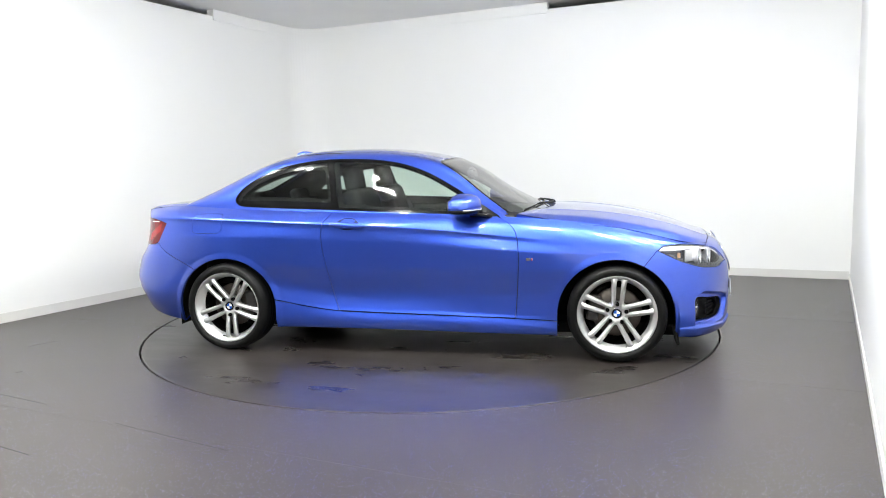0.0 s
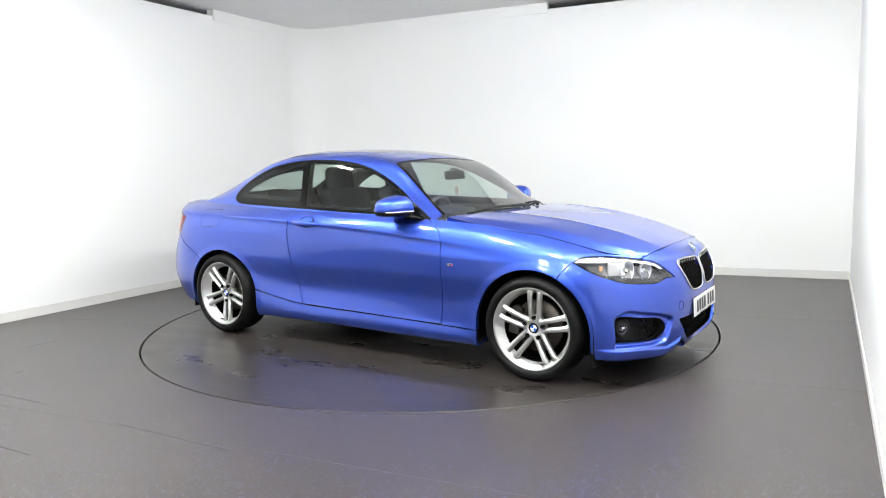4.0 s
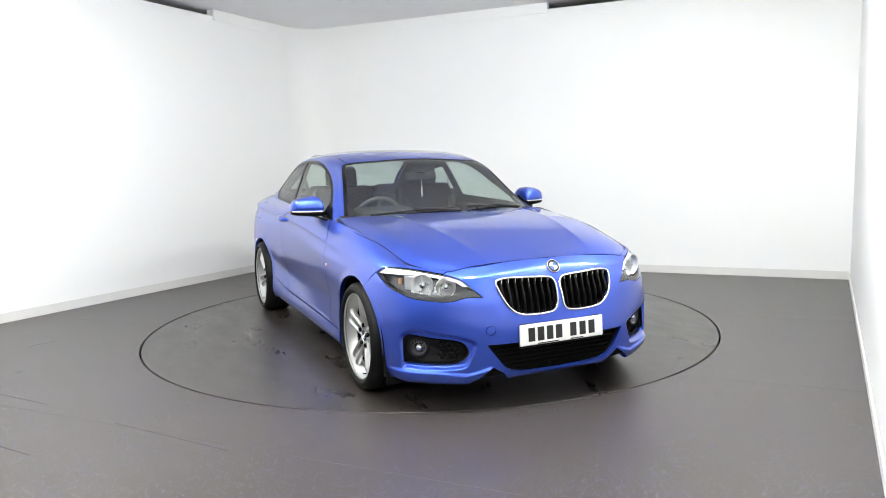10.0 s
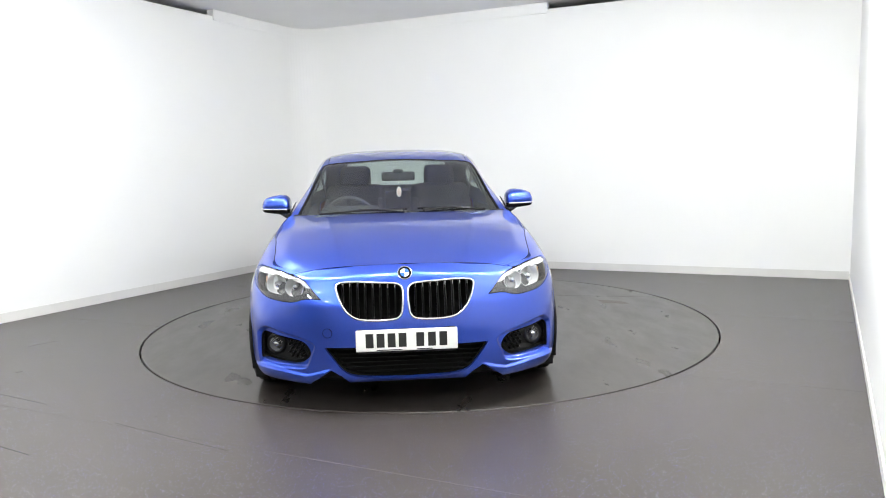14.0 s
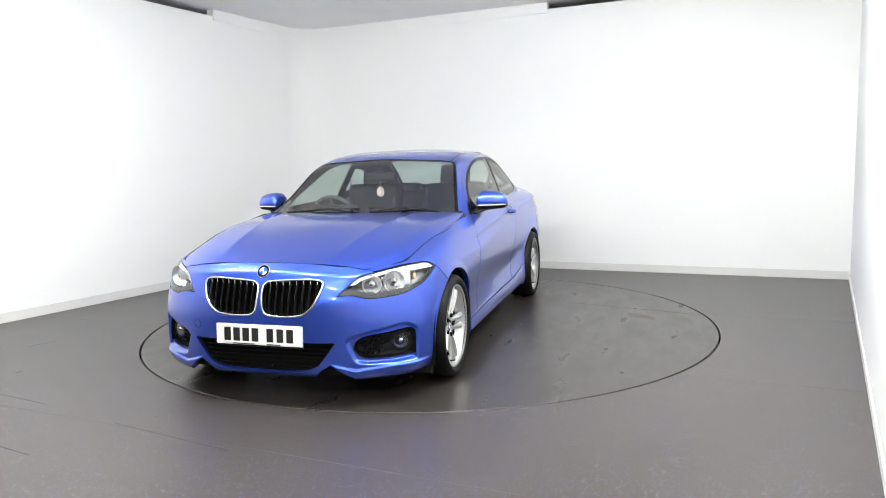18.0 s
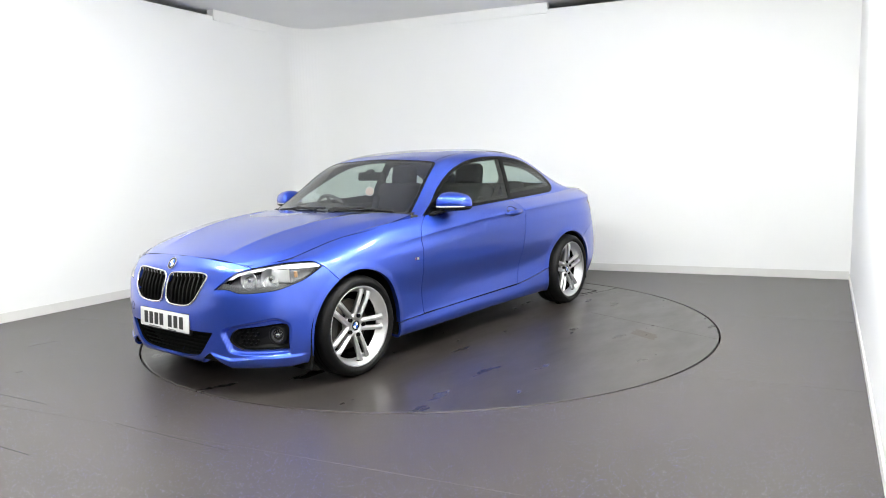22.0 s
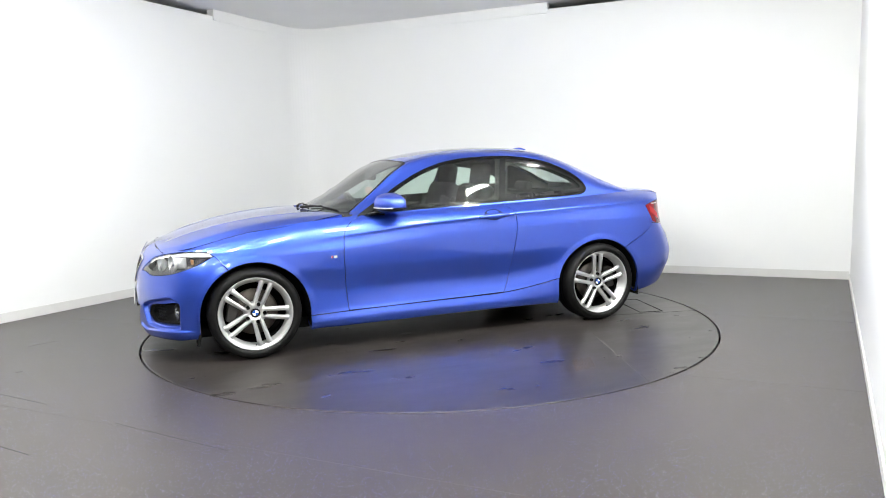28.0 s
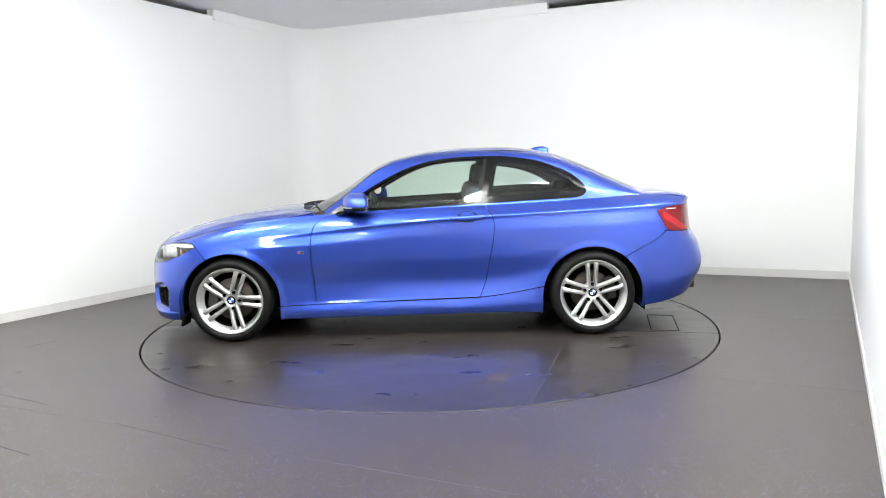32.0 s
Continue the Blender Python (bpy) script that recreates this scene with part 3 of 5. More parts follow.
# stations: nose centre, 0.22, 0.44 and corner; then along the side; then tail corner and tail centre
STEP = [0, 0.22, 0.45, 0.74, 1.08, 1.41, 1.90, 2.65, 3.35, 4.10, 4.62, 5.02, 5.72]
LINE_TUCK = [(1.95, 0, 0.2), (1.95, 0.2, 0.2), (1.92, 0.4, 0.2), (1.78, 0.58, 0.2), (1.62, 0.7, 0.2), (1.345, 0.72, 0.2),
             (0.85, 0.7, 0.19), (0.1, 0.7, 0.19), (-0.6, 0.7, 0.19), (-1.345, 0.72, 0.22), (-1.8, 0.7, 0.24), (-2.06, 0.58, 0.285), (-2.12, 0, 0.295)]
LINE_BOTTOM = [(2.055, 0, 0.166), (2.055, 0.22, 0.166), (2.028, 0.44, 0.164), (1.875, 0.705, 0.166), (1.66, 0.825, 0.168), (1.345, 0.84, 0.165),
             (0.85, 0.842, 0.162), (0.1, 0.842, 0.168), (-0.6, 0.846, 0.172), (-1.345, 0.85, 0.175), (-1.83, 0.815, 0.212), (-2.098, 0.655, 0.262), (-2.19, 0, 0.275)]
LINE_SKIRT = [(2.09, 0, 0.2), (2.09, 0.22, 0.2), (2.058, 0.44, 0.205), (1.9, 0.725, 0.21), (1.66, 0.85, 0.215), (1.345, 0.866, 0.215),
             (0.85, 0.868, 0.212), (0.1, 0.861, 0.22), (-0.6, 0.867, 0.225), (-1.345, 0.882, 0.26), (-1.84, 0.835, 0.26), (-2.12, 0.667, 0.295), (-2.23, 0, 0.3)]
LINE_SKIRT_TOP = [(2.1, 0, 0.26), (2.1, 0.22, 0.26), (2.065, 0.44, 0.26), (1.905, 0.73, 0.265), (1.66, 0.858, 0.27), (1.345, 0.876, 0.265),
             (0.85, 0.862, 0.264), (0.1, 0.850, 0.278), (-0.6, 0.856, 0.296), (-1.345, 0.886, 0.4), (-1.85, 0.858, 0.36), (-2.146, 0.68, 0.36), (-2.25, 0, 0.37)]
LINE_DOOR_FOOT = [(2.104, 0, 0.32), (2.103, 0.22, 0.32), (2.068, 0.44, 0.32), (1.908, 0.73, 0.32), (1.66, 0.862, 0.32), (1.345, 0.882, 0.33),
             (0.85, 0.858, 0.3), (0.1, 0.841, 0.312), (-0.6, 0.847, 0.33), (-1.345, 0.888, 0.44), (-1.85, 0.862, 0.41), (-2.172, 0.686, 0.42), (-2.275, 0, 0.43)]
LINE_LOW = [(2.106, 0, 0.44), (2.105, 0.22, 0.44), (2.069, 0.44, 0.44), (1.91, 0.725, 0.44), (1.66, 0.864, 0.44), (1.345, 0.886, 0.46),
             (0.85, 0.856, 0.42), (0.1, 0.828, 0.42), (-0.6, 0.832, 0.43), (-1.345, 0.889, 0.52), (-1.85, 0.864, 0.5), (-2.186, 0.682, 0.5), (-2.28, 0, 0.5)]
LINE_MID = [(2.095, 0, 0.57), (2.093, 0.22, 0.57), (2.061, 0.44, 0.56), (1.915, 0.7, 0.56), (1.66, 0.858, 0.57), (1.345, 0.886, 0.6),
             (0.85, 0.885, 0.6), (0.1, 0.866, 0.6), (-0.6, 0.866, 0.61), (-1.345, 0.89, 0.66), (-1.85, 0.862, 0.64), (-2.164, 0.672, 0.62), (-2.275, 0, 0.62)]
LINE_HIGH = [(2.068, 0, 0.65), (2.065, 0.22, 0.65), (2.038, 0.44, 0.63), (1.915, 0.675, 0.63), (1.66, 0.842, 0.65), (1.345, 0.876, 0.68),
             (0.85, 0.887, 0.7), (0.1, 0.873, 0.75), (-0.6, 0.87, 0.78), (-1.345, 0.884, 0.8), (-1.85, 0.845, 0.8), (-2.100, 0.657, 0.76), (-2.26, 0, 0.76)]
LINE_UNDER_CREASE = [(2.045, 0, 0.705), (2.042, 0.22, 0.7), (2.013, 0.44, 0.675), (1.9, 0.655, 0.675), (1.66, 0.822, 0.695), (1.345, 0.868, 0.715),
             (0.85, 0.866, 0.768), (0.1, 0.865, 0.838), (-0.6, 0.8635, 0.874), (-1.345, 0.8595, 0.904), (-1.85, 0.8135, 0.922), (-2.082, 0.645, 0.915), (-2.25, 0, 0.92)]
LINE_CREASE = [(2.03, 0, 0.726), (2.027, 0.22, 0.72), (1.998, 0.44, 0.7), (1.885, 0.65, 0.7), (1.66, 0.808, 0.72), (1.345, 0.856, 0.748), (0.85, 0.862, 0.79),
             (0.1, 0.866, 0.857), (-0.6, 0.864, 0.892), (-1.345, 0.858, 0.922), (-1.85, 0.812, 0.94), (-2.082, 0.642, 0.945), (-2.245, 0, 0.95)]
LINE_SHOULDER = [(2, 0, 0.748), (1.992, 0.22, 0.744), (1.965, 0.44, 0.726), (1.848, 0.655, 0.73), (1.66, 0.768, 0.758), (1.345, 0.812, 0.812), (0.85, 0.832, 0.86),
             (0.1, 0.835, 0.915), (-0.6, 0.828, 0.935), (-1.345, 0.802, 0.965), (-1.85, 0.755, 0.985), (-2.092, 0.625, 0.968), (-2.235, 0, 0.972)]
LINE_BELT = [(1.965, 0, 0.768), (1.957, 0.22, 0.764), (1.938, 0.44, 0.746), (1.8, 0.675, 0.748), (1.66, 0.722, 0.777), (1.345, 0.758, 0.853), (0.85, 0.787, 0.916),
             (0.1, 0.79, 0.953), (-0.6, 0.777, 0.972), (-1.345, 0.735, 1), (-1.85, 0.68, 1.018), (-2.097, 0.605, 0.99), (-2.22, 0, 0.99)]
SIDE_LINES = [LINE_TUCK, LINE_BOTTOM, LINE_SKIRT, LINE_SKIRT_TOP, LINE_DOOR_FOOT, LINE_LOW, LINE_MID, LINE_HIGH, LINE_UNDER_CREASE, LINE_CREASE,
              LINE_SHOULDER, LINE_BELT]

# the cabin, from the cowl over the roof to the boot
CABIN_STEP = [0, 0.40, 0.87, 1.15, 1.55, 2.0, 2.30, 2.62, 2.95]
CABIN_LINES = [
    [(.66, .797, .89), (.42, .811, .903), (.14, .811, .916), (-.1, .806, .924), (-.5, .796, .935), (-.95, .775, .950), (-1.2, .757, .957), (-1.46, .736, .970), (-1.75, .695, .985)],
    [(.64, .783, .924), (.42, .79, .94), (.14, .79, .953), (-.1, .787, .96), (-.5, .779, .97), (-.95, .76, .985), (-1.2, .745, .993), (-1.46, .727, 1.005), (-1.75, .69, 1.018)],
    [(.64, .762, .932), (.42, .735, 1.02), (.14, .705, 1.10), (-.1, .70, 1.14), (-.5, .697, 1.16), (-.95, .695, 1.15), (-1.2, .70, 1.11), (-1.46, .70, 1.06), (-1.75, .68, 1.024)],
    [(.64, .742, .938), (.40, .675, 1.085), (.15, .612, 1.24), (-.1, .600, 1.315), (-.5, .595, 1.345), (-.95, .60, 1.318), (-1.21, .61, 1.235), (-1.48, .635, 1.115), (-1.76, .655, 1.029)],
    [(.66, .70, .948), (.42, .635, 1.118), (.165, .57, 1.285), (-.1, .545, 1.350), (-.5, .535, 1.373), (-.95, .53, 1.350), (-1.22, .53, 1.275), (-1.50, .55, 1.150), (-1.78, .58, 1.036)],
    [(.86, .35, .935), (.53, .34, 1.10), (.185, .33, 1.307), (-.10, .33, 1.377), (-.5, .33, 1.404), (-.95, .33, 1.382), (-1.24, .33, 1.308), (-1.53, .35, 1.178), (-1.83, .38, 1.043)],
    [(.90, 0, .935), (.55, 0, 1.105), (.20, 0, 1.316), (-.10, 0, 1.385), (-.50, 0, 1.413), (-.95, 0, 1.392), (-1.25, 0, 1.318), (-1.55, 0, 1.188), (-1.85, 0, 1.047)]]

HOOD_STEP = [0, 0.2, 0.4, 0.64, 0.89, 1.12]
HOOD_LINES = [
    [(1.915, .540, .731), (1.765, .688, .754), (1.58, .728, .799), (1.345, .758, .853), (1.1, .786, .882), (.71, .768, .945)],
    [(1.93, .46, .746), (1.77, .60, .788), (1.58, .64, .840), (1.345, .655, .892), (1.1, .665, .924), (.745, .69, .953)],
    [(1.952, .30, .760), (1.77, .35, .820), (1.58, .36, .873), (1.345, .37, .920), (1.1, .38, .947), (.862, .39, .961)],
    [(1.967, 0, .768), (1.77, 0, .827), (1.58, 0, .880), (1.345, 0, .926), (1.1, 0, .953), (.90, 0, .965)]]

BOOT_STEP = [0, 0.18, 0.36, 0.46]
BOOT_LINES = [
    [(-1.74, .69, 1.019), (-1.95, .662, 1.012), (-2.065, .622, .998), (-2.107, .595, .988)],
    [(-1.76, .60, 1.037), (-1.97, .58, 1.028), (-2.095, .54, 1.010), (-2.140, .52, .994)],
    [(-1.80, .35, 1.044), (-2.0, .35, 1.034), (-2.120, .33, 1.014), (-2.185, .32, .996)],
    [(-1.82, 0, 1.047), (-2.02, 0, 1.036), (-2.160, 0, 1.016), (-2.225, 0, .996)]]


def grid_steps():
    return np.concatenate([np.arange(0, 1.08, 0.008), np.arange(1.08, 4.62, 0.0125), np.arange(4.62, 5.72, 0.014), [5.72]])


def smooth_step(a):
    a = np.clip(a, 0, 1)
    return a * a * (3 - 2 * a)


# outlines on the body, in the plane named by each
FOG_RIDGE = outline([(.800, .236), (.806, .40), (.775, .436), (.745, .446), (.66, .428), (.55, .404), (.478, .370), (.50, .300), (.53, .245), (.66, .232)], 6, (0,))
FOG_POCKET = outline([(.786, .262), (.784, .385), (.756, .412), (.673, .400), (.556, .384), (.516, .360), (.500, .315), (.535, .275), (.585, .258)], 6, (0,))
BLADE = outline([(.86, .230), (.66, .226), (.52, .211), (.393, .247), (.42, .222), (.505, .155), (.6, .12), (.9, .12)], 4, range(8))
INLET = outline([(-.1, .362), (.424, .362), (.412, .342), (.346, .256), (.306, .222), (.24, .203), (.1, .190), (-.1, .185)], 4, (0, 1, 7))
NOTCH = outline([(.285, .05), (.30, .170), (.335, .206), (.392, .241), (.505, .164), (.50, .05)], 4, range(6))
KIDNEY = outline([(.354, .674), (.333, .687), (.267, .692), (.172, .688), (.048, .680), (.021, .664), (.012, .635), (.016, .570), (.024, .528), (.050, .506),
                  (.12, .499), (.21, .503), (.262, .516), (.305, .550), (.335, .600), (.352, .648)], 5)
LAMP = outline([(-.534, .712), (-.579, .741), (-.688, .746), (-.801, .739), (-.954, .716), (-1.017, .699), (-1.066, .668), (-1.146, .605), (-1.066, .607),
                (-1.007, .590), (-.940, .587), (-.802, .599), (-.718, .621), (-.629, .653)], 5, (0, 7))
DOOR = outline([(.52, 1.2), (.56, .952), (.60, .926), (.664, .887), (.709, .832), (.729, .697), (.722, .511), (.703, .272), (.4, .275), (.1, .282), (-.25, .288), (-.512, .296),
                (-.556, .410), (-.594, .611), (-.616, .729), (-.622, .845), (-.602, .913), (-.565, .965), (-.545, 1.2)], 5, (0, 7, 11, 18))
SKIRT = outline([(1.05, .259), (.66, .2695), (.1, .2795), (-.28, .2855), (-.515, .2935), (-.74, .321), (-.985, .367), (-1.2, .42), (-1.2, -.1), (1.05, -.1)], 5, (0, 7, 8, 9))
NOSE = outline([(1.42, .52), (1.508, .621), (1.542, .662), (1.588, .716), (1.905, .722), (1.915, .9), (2.6, .9), (2.6, -.1), (1.42, -.1)], 3, range(9))
TAIL = outline([(-1.55, .565), (-1.62, .60), (-1.69, .636), (-1.787, .683), (-1.857, .726), (-1.885, .757), (-2.05, .742), (-2.7, .742), (-2.7, -.1), (-1.55, -.1)], 3, (0, 5, 6, 7, 8, 9))
DIFFUSER = outline([(-.1, .1), (.60, .1), (.628, .30), (.60, .40), (.40, .43), (-.1, .43)], 4, (0, 1, 5))
TAIL_LAMP = outline([(-1.826, .902), (-1.912, .928), (-2.05, .938), (-2.7, .938), (-2.7, .748), (-2.02, .746), (-1.905, .764), (-1.866, .822)], 4, (0, 3, 4))
FLAP = outline([(-1.596, .856), (-1.592, .945), (-1.575, .966), (-1.395, .966), (-1.372, .950), (-1.370, .858), (-1.392, .837), (-1.572, .837)], 5)
DLO = outline([(.592, .926), (.282, .948), (-.11, .963), (-.56, .982), (-.94, .997), (-1.24, 1.010), (-1.305, 1.028), (-1.328, 1.069), (-1.290, 1.135),
               (-1.195, 1.204), (-1.02, 1.277), (-.85, 1.314), (-.64, 1.334), (-.34, 1.328), (-.13, 1.300), (.02, 1.255), (.14, 1.202), (.306, 1.110), (.43, 1.028)], 6, (0,))
SCREEN = outline([(.168, -.1), (.166, .3), (.155, .50), (.172, .562), (.42, .640), (.65, .712), (.82, .60), (.90, .3), (.94, -.1)], 6, (0, 5, 8))
BACKLIGHT = outline([(-1.17, -.1), (-1.165, .3), (-1.14, .44), (-1.19, .492), (-1.45, .52), (-1.66, .555), (-1.74, .5), (-1.795, .3), (-1.805, -.1)], 6, (0, 8))
ROOF = outline([(.172, -.1), (.170, .3), (.160, .49), (.12, .528), (-.5, .522), (-1.0, .512), (-1.125, .455), (-1.155, .3), (-1.16, -.1)], 6, (0, 8))


def arch_level(v, xc, zc, r):
    dx, dz = v[:, 0] - xc, v[:, 2] - zc
    d = np.where(dz > 0, np.hypot(dx, dz), np.abs(dx)) - r
    return np.where(v[:, 1] > 0.35, d, 1.0)


def at_front(v, d):
    return np.where(v[:, 0] > 1.45, d, 1.0)


def build_side():
    s = loft(SIDE_LINES, STEP, 0, 140, spread=grid_steps(), mirror_ends=True)
    yz = s.v[:, [1, 2]]
    n = s.n
    ridge = at_front(s.v, inside_of(yz, FOG_RIDGE))
    blade = at_front(s.v, inside_of(yz, BLADE))
    push = -0.028 * smooth_step((-ridge) / 0.012) + 0.012 * smooth_step((-blade + 0.002) / 0.007) * smooth_step((s.v[:, 0] - 1.70) / 0.14)
    # arch lips flare a little
    for xc, zc, r in ((1.338, .297, .366), (-1.345, .287, .370)):
        a = arch_level(s.v, xc, zc, r)
        push = push + 0.006 * smooth_step(1 - np.abs(a) / 0.05)
    # the shoulder crease: a pressed edge that fades out on the front fender
    edge = np.array(LINE_CREASE)[4:12]
    order = np.argsort(edge[:, 0])
    level = cubic(edge[order, 0], edge[order, 2:3], np.clip(s.v[:, 0], -2.08, 1.6))[:, 0]
    fade = smooth_step((1.0 - s.v[:, 0]) / 0.3) * smooth_step((s.v[:, 0] + 2.0) / 0.15) * (s.v[:, 1] > 0.6)
    push = push + 0.0035 * np.exp(-np.abs(s.v[:, 2] - level) / 0.010) * fade
    s.v = s.v + n * push[:, None]
    # normals again from the shaped grid
    nu = len(grid_steps())
    nor = grid_normals(s.v.reshape(-1, nu, 3))
    s.n = nor.reshape(-1, 3)
    return s


def lamp_plane(v):
    return np.stack([0.7071 * (v[:, 1] - v[:, 0]), v[:, 2]], 1)


GAP = 0.005
SIDE = build_side()
CABIN = loft(CABIN_LINES, CABIN_STEP, 210, 96, mirror_top=True)


def build_hood():
    """Bonnet skin with two soft power lines that run from the grille to the pillar feet."""
    h = loft(HOOD_LINES, HOOD_STEP, 90, 72, mirror_top=True)
    x, y = h.v[:, 0], h.v[:, 1]
    line = 0.335 + 0.16 * (1.95 - x)
    fade = smooth_step((1.96 - x) / 0.25) * smooth_step((x - 0.80) / 0.2)
    h.v[:, 2] += 0.008 * np.exp(-np.abs(y - line) / 0.045) * fade
    h.n = grid_normals(h.v.reshape(-1, 90, 3)).reshape(-1, 3)
    return h


HOOD = build_hood()
BOOT = loft(BOOT_LINES, BOOT_STEP, 44, 44, mirror_top=True)


def both(name, sheet, mat, parent, label="", **kw):
    """The panel and its mirror image as two meshes."""
    a = piece(name, sheet.mesh(name, mat, **kw), parent, label)
    if "inward" in kw:
        w = kw["inward"]
        kw = dict(kw, inward=(w[0], -w[1], w[2]))
    b = piece(name, sheet.mirrored().mesh(name, mat, **kw), parent, label)
    return a, b


def whole(name, sheet, mat, parent, label="", **kw):
    return piece(name, sheet.joined(sheet.mirrored()).mesh(name, mat, **kw), parent, label)


def car_panels():
    s = SIDE
    for xc, zc, r in ((1.338, .297, .366), (-1.345, .287, .370)):
        s = s.cut(arch_level(s.v, xc, zc, r), False)
    opened = s
    # openings of the nose
    lamp = lambda q: np.where((q.v[:, 0] > 1.4) & (q.v[:, 1] > .2), inside_of(lamp_plane(q.v), LAMP), 1.0)
    fog = lambda q: at_front(q.v, inside_of(q.v[:, [1, 2]], FOG_POCKET))
    inlet = lambda q: at_front(q.v, inside_of(q.v[:, [1, 2]], INLET))
    notch = lambda q: at_front(q.v, inside_of(q.v[:, [1, 2]], NOTCH))
    kidney = lambda q: at_front(q.v, inside_of(q.v[:, [1, 2]], KIDNEY))
    xz = lambda q, o: inside_of(q.v[:, [0, 2]], o)
    lens = s.cut(lamp(s), True, 0.003)
    s = s.cut(lamp(s), False, 0.001)
    nose = s.cut(xz(s, NOSE), True, GAP / 2)
    rest = s.cut(xz(s, NOSE), False, GAP / 2)
    nose = nose.cut(fog(nose), False)
    nose = nose.cut(inlet(nose), False)
    nose = nose.cut(notch(nose), False)
    nose = nose.cut(kidney(nose), False)
    whole("front_bumper", nose, PAINT, CAR, thick=0.016)
    lamp_tail = lambda q: np.where(q.v[:, 0] < -1.7, xz(q, TAIL_LAMP), 1.0)
    red = rest.cut(lamp_tail(rest), True, 0.002)
    rest = rest.cut(lamp_tail(rest), False, 0.001)
    tail = rest.cut(xz(rest, TAIL), True, GAP / 2)
    rest = rest.cut(xz(rest, TAIL), False, GAP / 2)
    low = np.where(tail.v[:, 0] < -1.95, inside_of(tail.v[:, [1, 2]], DIFFUSER), 1.0)
    whole("rear_diffuser", tail.cut(low, True, 0.001), BLACK_PLASTIC, CAR, "black plastic rear diffuser", thick=0.012)
    whole("rear_bumper", tail.cut(low, False, 0.001), PAINT, CAR, thick=0.016)
    skirt = rest.cut(xz(rest, SKIRT), True, 0.0035)
    rest = rest.cut(xz(rest, SKIRT), False, 0.003)
    both("side_skirt", skirt, PAINT, CAR, thick=0.016)
    door = rest.cut(xz(rest, DOOR), True, GAP / 2)
    rest = rest.cut(xz(rest, DOOR), False, GAP / 2)
    doors = both("door", door, PAINT, CAR, thick=0.016)
    fender = rest.cut(-(rest.v[:, 0] - 0.3), True)
    quarter = rest.cut(-(rest.v[:, 0] - 0.3), False)
    both("front_fender", fender, PAINT, CAR, thick=0.03, inward=(0, -1, 0))
    piece("rear_fender", quarter.mesh("rear_fender", PAINT, thick=0.03, inward=(0, -1, 0)), CAR)
    flap = quarter.cut(xz(quarter, FLAP), True, 0.0014)
    hole = quarter.cut(xz(quarter, FLAP), False, 0.0014)
    piece("rear_fender", hole.mirrored().mesh("rear_fender", PAINT, thick=0.03, inward=(0, 1, 0)), CAR)
    piece("fuel_flap", flap.mirrored().mesh("fuel_flap", PAINT, thick=0.01), CAR, "rounded fuel filler flap")
    # dark structure behind the gaps
    under = opened.pushed(0.022)
    for level in (lamp, fog, inlet, kidney):
        under = under.cut(level(under), False, -0.012)
    under = under.cut(lamp_tail(under), False, -0.01)
    whole("inner_structure", under, LINER, CAR, "black inner structure behind the panels")
    lenses = both("headlight", lens, LENS, CAR, "clear headlight with twin chrome reflectors", thick=0.02)
    reds = both("tail_light", red, RED_LENS, CAR, "red tail light lens", thick=0.02)
    return doors, lens, lenses, red, reds


